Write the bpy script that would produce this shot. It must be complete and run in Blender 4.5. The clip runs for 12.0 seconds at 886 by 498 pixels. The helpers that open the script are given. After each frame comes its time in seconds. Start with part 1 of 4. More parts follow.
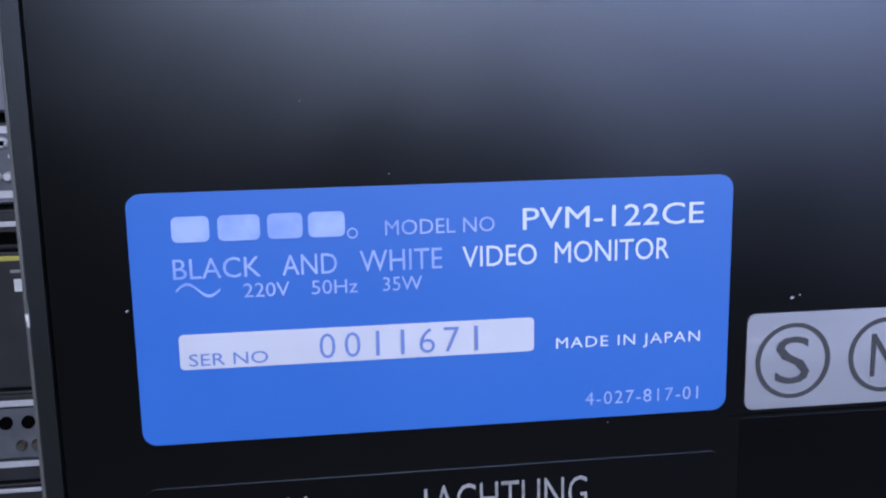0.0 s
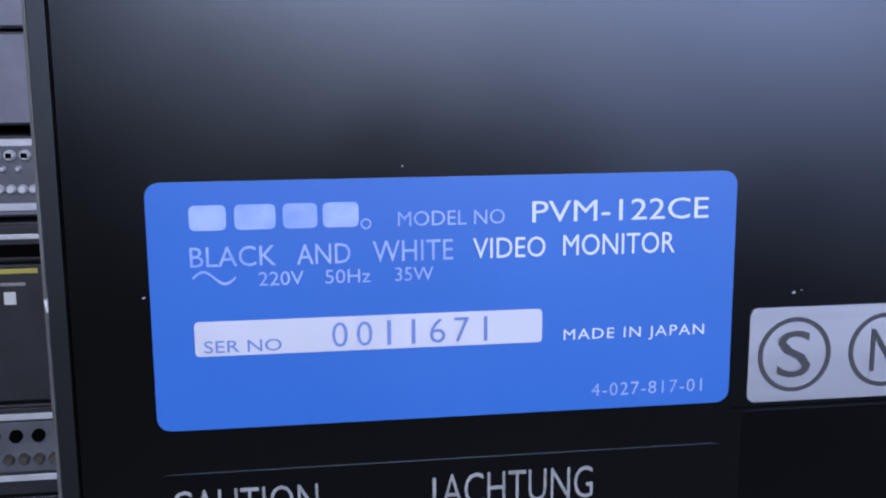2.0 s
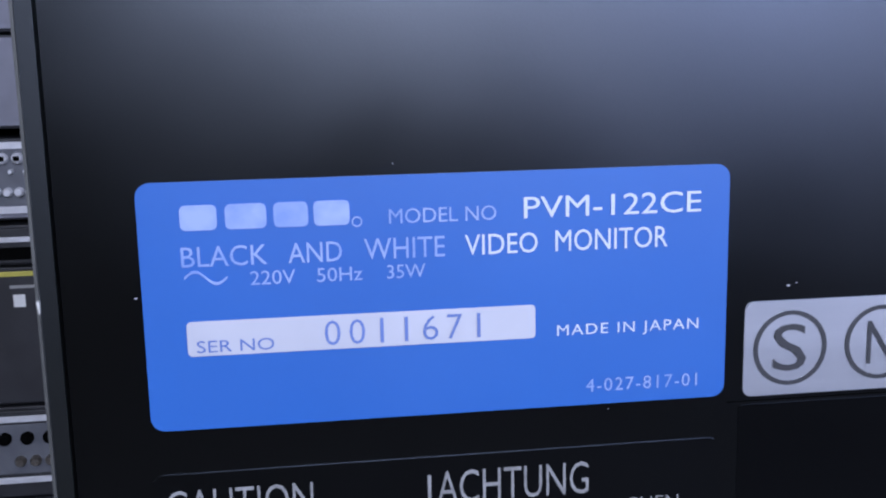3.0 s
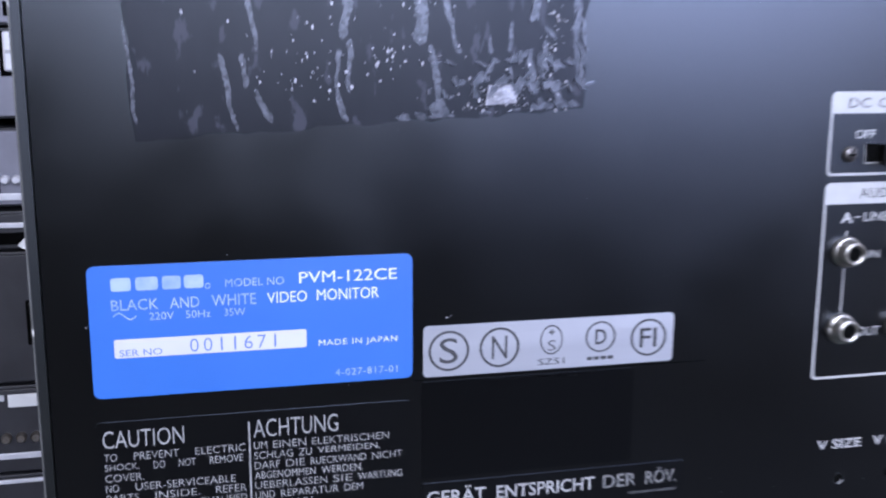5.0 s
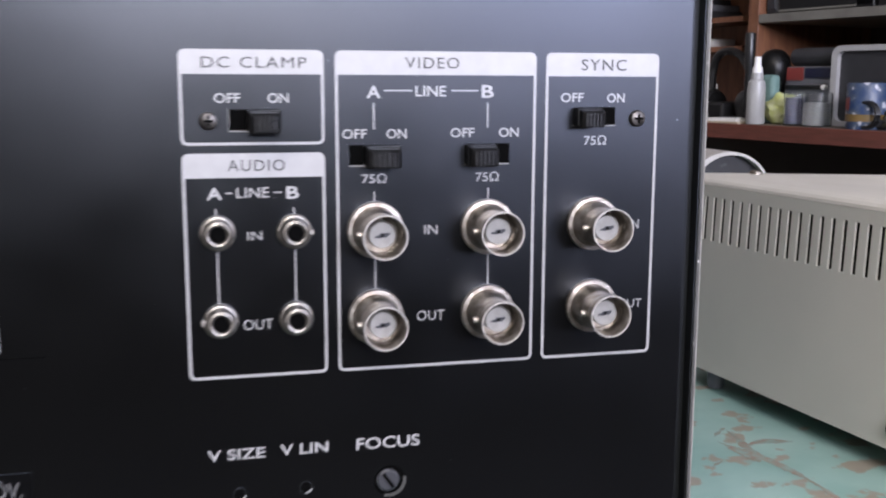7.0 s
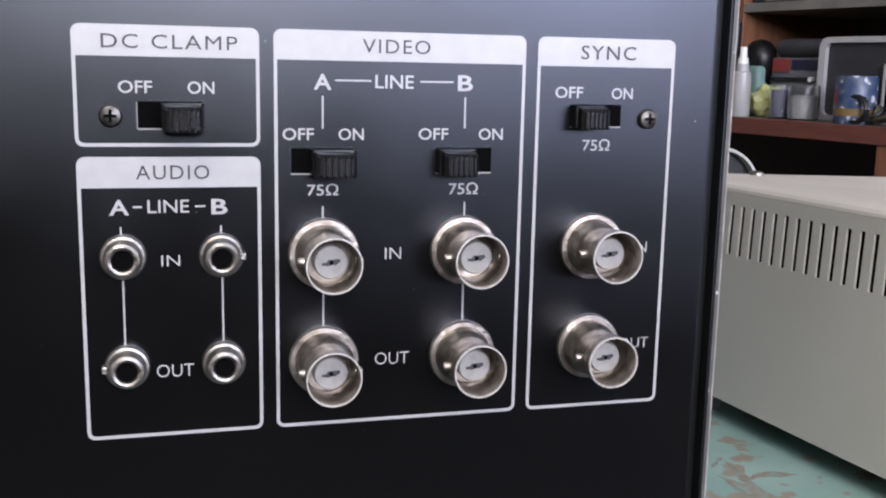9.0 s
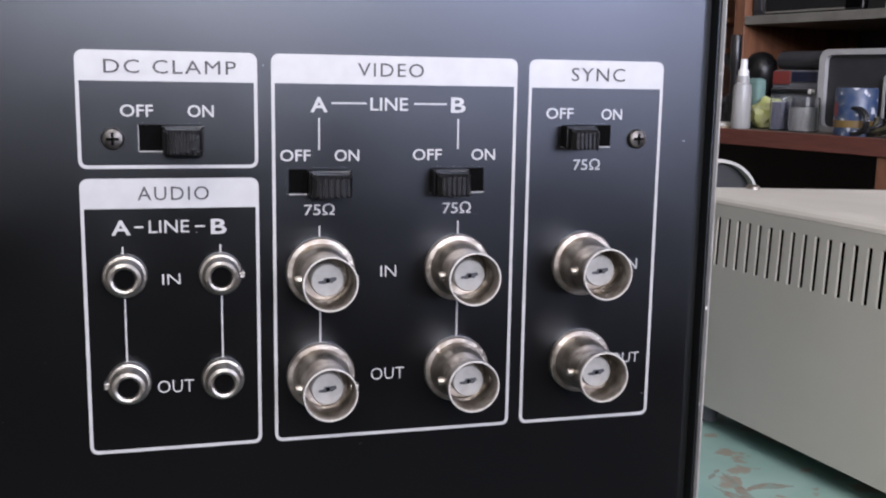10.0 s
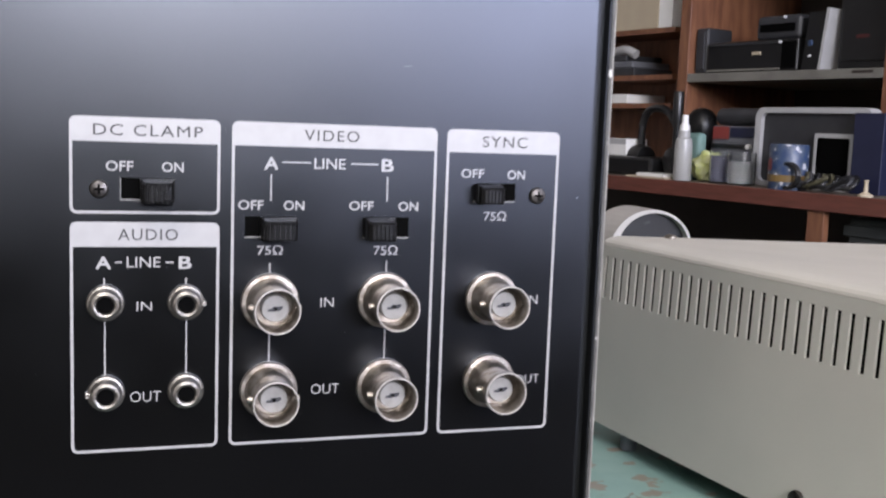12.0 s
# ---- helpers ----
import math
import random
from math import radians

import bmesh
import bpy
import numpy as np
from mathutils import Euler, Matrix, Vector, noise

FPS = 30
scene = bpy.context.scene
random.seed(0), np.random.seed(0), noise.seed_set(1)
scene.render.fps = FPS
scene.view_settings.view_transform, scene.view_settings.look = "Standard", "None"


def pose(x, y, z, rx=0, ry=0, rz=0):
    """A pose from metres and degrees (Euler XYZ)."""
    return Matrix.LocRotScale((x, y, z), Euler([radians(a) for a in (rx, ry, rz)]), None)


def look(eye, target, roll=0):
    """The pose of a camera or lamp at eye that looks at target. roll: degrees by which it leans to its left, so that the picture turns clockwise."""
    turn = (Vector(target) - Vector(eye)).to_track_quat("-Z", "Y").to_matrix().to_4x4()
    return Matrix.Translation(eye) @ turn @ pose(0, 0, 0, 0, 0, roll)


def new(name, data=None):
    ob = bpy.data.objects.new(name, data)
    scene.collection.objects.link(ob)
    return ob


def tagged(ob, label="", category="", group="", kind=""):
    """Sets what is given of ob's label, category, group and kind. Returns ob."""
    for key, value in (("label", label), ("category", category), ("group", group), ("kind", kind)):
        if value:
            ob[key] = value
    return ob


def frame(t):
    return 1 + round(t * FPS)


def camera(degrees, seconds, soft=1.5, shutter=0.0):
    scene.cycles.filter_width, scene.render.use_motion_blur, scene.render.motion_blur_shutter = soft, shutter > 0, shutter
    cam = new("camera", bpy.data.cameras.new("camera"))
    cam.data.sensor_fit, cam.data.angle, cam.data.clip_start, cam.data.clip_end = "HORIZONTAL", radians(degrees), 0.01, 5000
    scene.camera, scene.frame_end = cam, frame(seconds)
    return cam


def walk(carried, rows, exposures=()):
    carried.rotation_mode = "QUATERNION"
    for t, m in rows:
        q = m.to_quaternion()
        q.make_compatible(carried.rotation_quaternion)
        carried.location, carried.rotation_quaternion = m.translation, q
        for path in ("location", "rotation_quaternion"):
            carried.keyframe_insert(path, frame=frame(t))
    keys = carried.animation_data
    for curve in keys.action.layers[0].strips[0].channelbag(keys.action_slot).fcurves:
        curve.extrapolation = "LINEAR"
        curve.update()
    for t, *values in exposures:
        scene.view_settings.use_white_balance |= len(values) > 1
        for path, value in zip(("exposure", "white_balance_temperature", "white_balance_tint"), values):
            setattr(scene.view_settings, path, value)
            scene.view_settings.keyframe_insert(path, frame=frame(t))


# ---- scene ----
# Back of a metal-cased video monitor on a green workbench, with a grey instrument case beside it,
# an equipment rack behind it and a cluttered bookcase further off.

# ---- camera ----
cam = camera(47.08, 12.0, soft=2.1, shutter=0.38)
# seconds, eye x, y, z, yaw, pitch, roll about the line of sight
ROWS = [
    (0.0, -0.1487, -0.1109, 0.1256, -7.43, -10.96, -0.98),
    (0.5, -0.1488, -0.1127, 0.1241, -7.21, -10.44, -1.47),
    (1.0, -0.1484, -0.1135, 0.1232, -7.15, -9.84, -1.39),
    (1.5, -0.1488, -0.1131, 0.1241, -7.33, -10.36, -1.08),
    (2.0, -0.1515, -0.1135, 0.1230, -8.01, -9.90, -0.39),
    (2.5, -0.1512, -0.1135, 0.1230, -7.85, -9.89, -0.71),
    (4.3, -0.1450, -0.1164, 0.1224, -7.36, -10.65, -2.32),
    (4.5, -0.1562, -0.1388, 0.1277, -11.58, -8.26, -1.16),
    (4.7, -0.1443, -0.1719, 0.1421, -10.78, -10.17, -1.15),
    (5.0, -0.1437, -0.2137, 0.1549, -13.20, -11.08, 0.19),
    (5.2, -0.1446, -0.2372, 0.1619, -13.18, -10.97, 0.12),
    (5.4, -0.1473, -0.2524, 0.1629, -13.90, -11.09, 1.22),
    (5.5, -0.1457, -0.2581, 0.1583, -13.77, -10.34, 1.29),
    (5.8, -0.1310, -0.2733, 0.1570, -14.09, -11.02, -0.39),
    (6.0, -0.0970, -0.2792, 0.1538, -14.85, -10.43, -0.58),
    (6.1, -0.0807, -0.2813, 0.1501, -14.89, -10.03, -0.84),
    (6.2, -0.0670, -0.2800, 0.1520, -15.38, -10.84, -0.40),
    (6.5, -0.0464, -0.2645, 0.1466, -16.20, -8.78, 1.21),
    (7.0, 0.0024, -0.2194, 0.1390, -13.81, -9.32, 0.21),
    (7.5, 0.0177, -0.1845, 0.1391, -12.89, -9.94, 0.21),
    (7.7, 0.0204, -0.1765, 0.1422, -13.15, -10.37, 0.76),
    (9.3, 0.0141, -0.1775, 0.1394, -15.33, -9.99, 1.08),
    (9.5, 0.0145, -0.1796, 0.1407, -15.18, -9.78, 1.12),
    (10.0, 0.0153, -0.1816, 0.1416, -15.00, -9.46, 0.95),
    (10.5, 0.0169, -0.1810, 0.1409, -15.25, -9.38, 0.77),
    (11.0, 0.0175, -0.1770, 0.1417, -15.91, -9.59, 1.04),
    (11.5, 0.0099, -0.1943, 0.1416, -17.34, -8.73, 2.51),
    (12.0, 0.0113, -0.2196, 0.1461, -17.36, -6.88, 2.13),
]
EXPOSURES = [(0.0, -0.43, 5420, 17), (2.7, -0.43, 5420, 17), (4.5, -0.25, 5750, 17), (5.0, 0.13, 5580, 18), (5.5, 0.29, 5560, 19), (6.5, 0.15, 5720, 19), (7.0, 0.0, 6450, 17), (10.5, -0.04, 6500, 16), (12.0, 0.04, 6600, 15)]
walk(cam, [(t, pose(x, y, z, 90 + pitch, 0, yaw) @ pose(0, 0, 0, 0, 0, roll)) for t, x, y, z, yaw, pitch, roll in ROWS], EXPOSURES)

# ---- world and light ----
world = bpy.data.worlds.new("sky")
scene.world = world
world.use_nodes = True
wn = world.node_tree.nodes
sky = wn.new("ShaderNodeTexSky")
sky.sky_type = "NISHITA"
sky.sun_disc = False
sky.sun_elevation, sky.sun_rotation = radians(40), radians(200)
world.node_tree.links.new(sky.outputs[0], wn["Background"].inputs[0])
wn["Background"].inputs[1].default_value = 0.1


def area_lamp(name, m, width, height, watts, colour):
    data = bpy.data.lights.new(name, "AREA")
    data.shape, data.size, data.size_y, data.energy, data.color = "RECTANGLE", width, height, watts, colour
    ob = new(name, data)
    ob.matrix_world = m
    return ob


# daylight in the two windows behind the camera: bright cloud in one, bluer sky in the other
area_lamp("window_daylight", look((0.055, -2.58, 1.0), (0.055, 0, 1.0)), 0.93, 0.84, 91, (0.90, 0.92, 1.0))
area_lamp("window_daylight", look((1.3, -2.58, 0.825), (1.3, 0, 0.825)), 1.24, 1.13, 74, (0.72, 0.77, 1.0))
# tubes of the ceiling luminaire in front of the bench
area_lamp("ceiling_tubes", look((-0.6, -1.0, 1.68), (-0.6, -1.0, 0)), 1.2, 0.22, 28, (1.0, 0.94, 0.86))



# ---- materials ----
def material(name, colour, rough=0.5, metal=0.0, second=None, scale=40.0, mix=0.5, bump=0.0, bump_scale=400.0,
             stretch=(1, 1, 1), spots=None, spot_scale=60.0, spot_at=0.7, rough_vary=0.08, coat=0.0, specular=0.5, by_object=0.0):
    """Principled material: two tones of noise at one scale, spots of wear at another, fine relief and varied gloss."""
    m = bpy.data.materials.new(name)
    m.use_nodes = True
    nt = m.node_tree
    b = nt.nodes["Principled BSDF"]
    link = nt.links.new
    tc = nt.nodes.new("ShaderNodeTexCoord")
    mp = nt.nodes.new("ShaderNodeMapping")
    mp.inputs["Scale"].default_value = stretch
    link(tc.outputs["Object"], mp.inputs[0])

    def noise_node(s, detail=4.0):
        n = nt.nodes.new("ShaderNodeTexNoise")
        n.inputs["Scale"].default_value, n.inputs["Detail"].default_value = s, detail
        link(mp.outputs[0], n.inputs[0])
        return n

    second = second or tuple(c * 0.75 for c in colour)
    big = noise_node(scale)
    tone = nt.nodes.new("ShaderNodeMix")
    tone.data_type = "RGBA"
    ramp = nt.nodes.new("ShaderNodeMapRange")
    ramp.inputs[1].default_value, ramp.inputs[2].default_value, ramp.inputs[4].default_value = 0.35, 0.65, mix
    link(big.outputs[0], ramp.inputs[0])
    link(ramp.outputs[0], tone.inputs[0])
    tone.inputs[6].default_value, tone.inputs[7].default_value = (*colour, 1), (*second, 1)
    out = tone.outputs[2]
    if spots:
        sp = noise_node(spot_scale, 8.0)
        edge = nt.nodes.new("ShaderNodeMapRange")
        edge.inputs[1].default_value, edge.inputs[2].default_value = spot_at, spot_at + 0.04
        link(sp.outputs[0], edge.inputs[0])
        over = nt.nodes.new("ShaderNodeMix")
        over.data_type = "RGBA"
        link(edge.outputs[0], over.inputs[0])
        link(out, over.inputs[6])
        over.inputs[7].default_value = (*spots, 1)
        out = over.outputs[2]
    if by_object:
        info = nt.nodes.new("ShaderNodeObjectInfo")
        hsv = nt.nodes.new("ShaderNodeHueSaturation")
        vr = nt.nodes.new("ShaderNodeMapRange")
        vr.inputs[3].default_value, vr.inputs[4].default_value = 1 - by_object, 1 + by_object
        link(info.outputs["Random"], vr.inputs[0])
        link(vr.outputs[0], hsv.inputs["Value"])
        link(out, hsv.inputs["Color"])
        out = hsv.outputs[0]
    link(out, b.inputs["Base Color"])
    rv = nt.nodes.new("ShaderNodeMapRange")
    rv.inputs[3].default_value, rv.inputs[4].default_value = max(rough - rough_vary, 0.02), min(rough + rough_vary, 1)
    link(noise_node(scale * 2.3).outputs[0], rv.inputs[0])
    link(rv.outputs[0], b.inputs["Roughness"])
    b.inputs["Metallic"].default_value = metal
    b.inputs["Coat Weight"].default_value = coat
    b.inputs["Specular IOR Level"].default_value = specular
    if bump:
        bn = nt.nodes.new("ShaderNodeBump")
        bn.inputs["Strength"].default_value, bn.inputs["Distance"].default_value = bump, 0.0006
        link(noise_node(bump_scale, 3.0).outputs[0], bn.inputs["Height"])
        link(bn.outputs[0], b.inputs["Normal"])
    return m


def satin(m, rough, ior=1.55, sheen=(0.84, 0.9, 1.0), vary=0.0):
    """Turns a material into a satin whose gloss has short tails, as rolled enamel has; sheen tints that gloss blue like
    the window reflections.
    """
    nt = m.node_tree
    b = nt.nodes["Principled BSDF"]
    dif, glo = nt.nodes.new("ShaderNodeBsdfDiffuse"), nt.nodes.new("ShaderNodeBsdfGlossy")
    mixer, fre = nt.nodes.new("ShaderNodeMixShader"), nt.nodes.new("ShaderNodeFresnel")
    glo.distribution = "BECKMANN"
    glo.inputs["Roughness"].default_value, fre.inputs["IOR"].default_value = rough, ior
    # the blue of the reflected daylight is put into the gloss colour
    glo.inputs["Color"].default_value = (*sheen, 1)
    if vary:
        # handling smudges: cloudy patches of duller and shinier paint
        tc, cloud, span = nt.nodes.new("ShaderNodeTexCoord"), nt.nodes.new("ShaderNodeTexNoise"), nt.nodes.new("ShaderNodeMapRange")
        cloud.inputs["Scale"].default_value, cloud.inputs["Detail"].default_value = 38.0, 6.0
        span.inputs[1].default_value, span.inputs[2].default_value = 0.3, 0.7
        span.inputs[3].default_value, span.inputs[4].default_value = rough - vary, rough + vary
        nt.links.new(tc.outputs["Object"], cloud.inputs[0])
        nt.links.new(cloud.outputs[0], span.inputs[0])
        nt.links.new(span.outputs[0], glo.inputs["Roughness"])
    nt.links.new(b.inputs["Base Color"].links[0].from_socket, dif.inputs["Color"])
    if b.inputs["Normal"].links:
        for n in (dif, glo):
            nt.links.new(b.inputs["Normal"].links[0].from_socket, n.inputs["Normal"])
    nt.links.new(fre.outputs[0], mixer.inputs[0])
    nt.links.new(dif.outputs[0], mixer.inputs[1])
    nt.links.new(glo.outputs[0], mixer.inputs[2])
    nt.links.new(mixer.outputs[0], nt.nodes["Material Output"].inputs[0])
    nt.nodes.remove(b)
    return m


def glass(name, colour=(1, 1, 1), rough=0.05):
    m = bpy.data.materials.new(name)
    m.use_nodes = True
    b = m.node_tree.nodes["Principled BSDF"]
    b.inputs["Base Color"].default_value = (*colour, 1)
    b.inputs["Transmission Weight"].default_value, b.inputs["Roughness"].default_value, b.inputs["IOR"].default_value = 1.0, rough, 1.3
    return m


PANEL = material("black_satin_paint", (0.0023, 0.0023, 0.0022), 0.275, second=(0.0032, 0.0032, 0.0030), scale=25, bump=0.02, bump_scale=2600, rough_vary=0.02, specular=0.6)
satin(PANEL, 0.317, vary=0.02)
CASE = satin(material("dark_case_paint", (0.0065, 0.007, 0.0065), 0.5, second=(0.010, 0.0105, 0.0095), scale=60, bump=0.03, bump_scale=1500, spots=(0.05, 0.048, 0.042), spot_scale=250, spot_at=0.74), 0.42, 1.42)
WORN = material("worn_metal_edge", (0.075, 0.075, 0.068), 0.55, 0.3, second=(0.045, 0.045, 0.04), scale=120, mix=1.0, spots=(0.5, 0.49, 0.45), spot_scale=260, spot_at=0.66)
# pale metal: light falling on the case's right edge, put into the colour
LIT_EDGE = material("lit_edge_metal", (0.33, 0.315, 0.29), 0.5, 0.3, second=(0.20, 0.19, 0.17), scale=150, mix=1.0)
PRINT = material("white_screen_print", (0.31, 0.31, 0.305), 0.33, second=(0.26, 0.26, 0.255), scale=300, specular=0.8)
PRINT_GREY = material("greyed_screen_print", (0.24, 0.24, 0.235), 0.5, second=(0.15, 0.15, 0.15), scale=400)
FADED = material("half_worn_print", (0.13, 0.13, 0.125), 0.5, second=(0.05, 0.05, 0.05), scale=800, mix=1.0)
WARN_INK = material("dull_grey_print", (0.20, 0.20, 0.196), 0.5, second=(0.13, 0.13, 0.127), scale=500, mix=1.0)
FAINT = material("rubbed_print", (0.05, 0.05, 0.05), 0.5, second=(0.015, 0.015, 0.015), scale=900, mix=1.0)
INK = material("dark_ink", (0.02, 0.02, 0.022), 0.5)
HEADER_INK = material("thin_header_ink", (0.012, 0.012, 0.013), 0.5, second=(0.04, 0.04, 0.042), scale=700, mix=0.8)
BLUE = material("blue_label_film", (0.0195, 0.083, 0.305), 0.42, second=(0.023, 0.095, 0.335), scale=30, rough_vary=0.04, bump=0.02, bump_scale=900)
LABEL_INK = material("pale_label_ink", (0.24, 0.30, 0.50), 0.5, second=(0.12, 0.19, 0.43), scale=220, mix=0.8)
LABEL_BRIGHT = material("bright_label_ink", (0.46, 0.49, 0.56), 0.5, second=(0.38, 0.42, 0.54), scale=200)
SERIAL = material("silver_serial_strip", (0.48, 0.48, 0.52), 0.38, 0.3, second=(0.42, 0.42, 0.46), scale=90)
SERIAL_INK = material("blue_serial_ink", (0.10, 0.15, 0.36), 0.5)
BADGE = material("brushed_silver_foil", (0.66, 0.66, 0.68), 0.35, 1.0, second=(0.58, 0.58, 0.60), scale=12, stretch=(1, 1, 30), rough_vary=0.06)
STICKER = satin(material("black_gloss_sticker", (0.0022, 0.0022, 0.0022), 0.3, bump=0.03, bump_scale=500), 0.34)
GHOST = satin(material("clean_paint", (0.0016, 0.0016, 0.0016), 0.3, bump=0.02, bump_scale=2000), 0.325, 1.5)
NICKEL = material("bright_nickel", (0.43, 0.395, 0.35), 0.36, 1.0, second=(0.23, 0.20, 0.165), scale=420, mix=0.9, rough_vary=0.18, bump=0.34, bump_scale=520)
# pale and only slightly metallic: the socket rim's highlight as a colour
RIM_GLINT = material("rim_glint", (0.56, 0.54, 0.50), 0.3, 0.35, second=(0.42, 0.39, 0.35), scale=700, rough_vary=0.1)
NICKEL_DULL = material("dull_nickel", (0.36, 0.34, 0.31), 0.38, 1.0, second=(0.2, 0.185, 0.16), scale=520, rough_vary=0.14, bump=0.34, bump_scale=600)
INSULATOR = material("white_insulator", (0.25, 0.243, 0.225), 0.4, second=(0.17, 0.163, 0.145), scale=500)
# matt black without gloss: the unlit depth of holes and slots as a colour
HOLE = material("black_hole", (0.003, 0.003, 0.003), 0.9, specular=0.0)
KNOB = material("black_plastic", (0.003, 0.003, 0.003), 0.3, rough_vary=0.1, bump=0.14, bump_scale=1500, specular=0.26)
SCREW = material("dark_screw_steel", (0.15, 0.14, 0.13), 0.44, 1.0, second=(0.05, 0.046, 0.042), scale=600, mix=1.0)
BENCH = material("green_bench_paint", (0.19, 0.325, 0.285), 0.5, second=(0.27, 0.405, 0.36), scale=22, mix=1.0, bump=0.25, bump_scale=120,
                 spots=(0.25, 0.225, 0.175), spot_scale=70, spot_at=0.56)
SCUFF = material("rust_red_scuff", (0.25, 0.175, 0.135), 0.7, second=(0.21, 0.30, 0.26), scale=260, mix=1.0, bump=0.3, bump_scale=300)
BOX_SIDE = material("grey_hammer_paint", (0.48, 0.465, 0.41), 0.5, second=(0.44, 0.43, 0.38), scale=16, mix=1.0, bump=0.08, bump_scale=900)
BOX_TOP = material("beige_lid_paint", (0.475, 0.455, 0.40), 0.5, second=(0.43, 0.415, 0.365), scale=14, mix=1.0, bump=0.08, bump_scale=900)
WOOD = material("reddish_wood", (0.20, 0.088, 0.045), 0.5, second=(0.125, 0.05, 0.027), scale=18, mix=1.0, stretch=(6, 6, 1), bump=0.1, bump_scale=60)
WOOD_TOP = material("dusty_board", (0.12, 0.1, 0.075), 0.6, second=(0.08, 0.07, 0.055), scale=30, mix=1.0)
WOOD_EDGE = material("red_brown_board_edge", (0.13, 0.042, 0.03), 0.4, second=(0.09, 0.03, 0.02), scale=30, mix=1.0, stretch=(1, 1, 8))
SHELF_GREY = material("grey_shelf_metal", (0.16, 0.155, 0.135), 0.5, second=(0.12, 0.115, 0.1), scale=30, mix=1.0)
# near-black brown that puts the bookcase's shadowed inside into the colour
SHADE_BROWN = material("shade_dark_brown", (0.02, 0.014, 0.01), 0.7, second=(0.03, 0.02, 0.015), scale=12)
BLACK = material("black_appliance", (0.007, 0.007, 0.0075), 0.32, second=(0.011, 0.011, 0.011), scale=60, spots=(0.03, 0.03, 0.03), spot_scale=80, spot_at=0.68)
CHARCOAL = material("charcoal_plastic", (0.022, 0.023, 0.026), 0.5, second=(0.032, 0.032, 0.036), scale=40)
GREY = material("grey_plastic", (0.13, 0.135, 0.15), 0.45, second=(0.1, 0.105, 0.12), scale=30, mix=1.0)
RACK_GREY = material("lilac_grey_panel", (0.2, 0.2, 0.235), 0.4, second=(0.17, 0.17, 0.2), scale=20, mix=1.0, bump=0.05, bump_scale=500)
RACK_DARK = material("dark_rack_panel", (0.03, 0.03, 0.034), 0.45, second=(0.022, 0.022, 0.025), scale=20, mix=1.0)
SILVER = material("silver_trim", (0.74, 0.74, 0.77), 0.34, 0.3)
YELLOW = material("yellow_stripe", (0.5, 0.45, 0.08), 0.5)
WHITE = material("white_plastic", (0.72, 0.72, 0.7), 0.45, second=(0.64, 0.64, 0.62), scale=50)
BOTTLE = material("milky_plastic", (0.33, 0.33, 0.32), 0.35, second=(0.26, 0.26, 0.255), scale=40)
CREAM = material("cream_plastic", (0.36, 0.345, 0.32), 0.45, second=(0.31, 0.295, 0.27), scale=30)
CARD = material("manila_card", (0.42, 0.36, 0.26), 0.7, second=(0.36, 0.3, 0.22), scale=30)
DIM_RED = material("dim_red_print", (0.06, 0.012, 0.011), 0.5)
RED = material("red_print", (0.2, 0.035, 0.03), 0.5)
BLUE_BOX = material("blue_card", (0.007, 0.009, 0.030), 0.5, second=(0.010, 0.013, 0.040), scale=30)
BLUE_PRINT = material("blue_printed_pack", (0.012, 0.035, 0.10), 0.4, second=(0.07, 0.09, 0.12), scale=90, mix=1.0, spots=(0.42, 0.43, 0.47), spot_scale=95, spot_at=0.58)
LIME = material("yellow_green_cloth", (0.42, 0.46, 0.14), 0.7, second=(0.5, 0.52, 0.3), scale=80, mix=1.0, bump=0.3, bump_scale=150)
CRATE = material("dark_green_crate", (0.035, 0.042, 0.042), 0.6, second=(0.02, 0.024, 0.024), scale=40, mix=1.0)
TEAL = material("teal_pack", (0.12, 0.21, 0.19), 0.5, second=(0.18, 0.28, 0.26), scale=80)
OLIVE = material("olive_cable", (0.06, 0.055, 0.03), 0.5)
OCHRE = material("ochre_print", (0.16, 0.10, 0.03), 0.5)
PALE_GREY = material("pale_grey_plastic", (0.36, 0.36, 0.36), 0.45, second=(0.3, 0.3, 0.3), scale=40)
BLUE_GREY = material("blue_grey_fluid", (0.19, 0.19, 0.27), 0.4)
CLEAR = glass("clear_plastic", (0.9, 0.92, 0.93), 0.12)
WIRE = material("beige_wire", (0.45, 0.4, 0.36), 0.5)
PINK = material("pink_sleeve", (0.5, 0.22, 0.2), 0.5)
# assumed walls, pale enough to bounce light onto the instrument case
WALL = material("painted_wall", (0.58, 0.55, 0.5), 0.8, second=(0.54, 0.51, 0.46), scale=3, bump=0.1, bump_scale=60)
CEIL = material("white_ceiling", (0.7, 0.7, 0.68), 0.9, second=(0.66, 0.66, 0.64), scale=3)
# added wall and floor, near-black so the monitor panel reflects little
DIM_WALL = material("dark_unseen_wall", (0.025, 0.025, 0.024), 0.8, second=(0.02, 0.02, 0.019), scale=3, bump=0.1, bump_scale=60)
FLOOR = material("dark_unseen_floor", (0.015, 0.0145, 0.013), 0.7, second=(0.012, 0.0115, 0.011), scale=6)
FRAME = material("window_paint", (0.7, 0.7, 0.7), 0.5)
PANE = glass("window_glass", (1, 1, 1), 0.0)


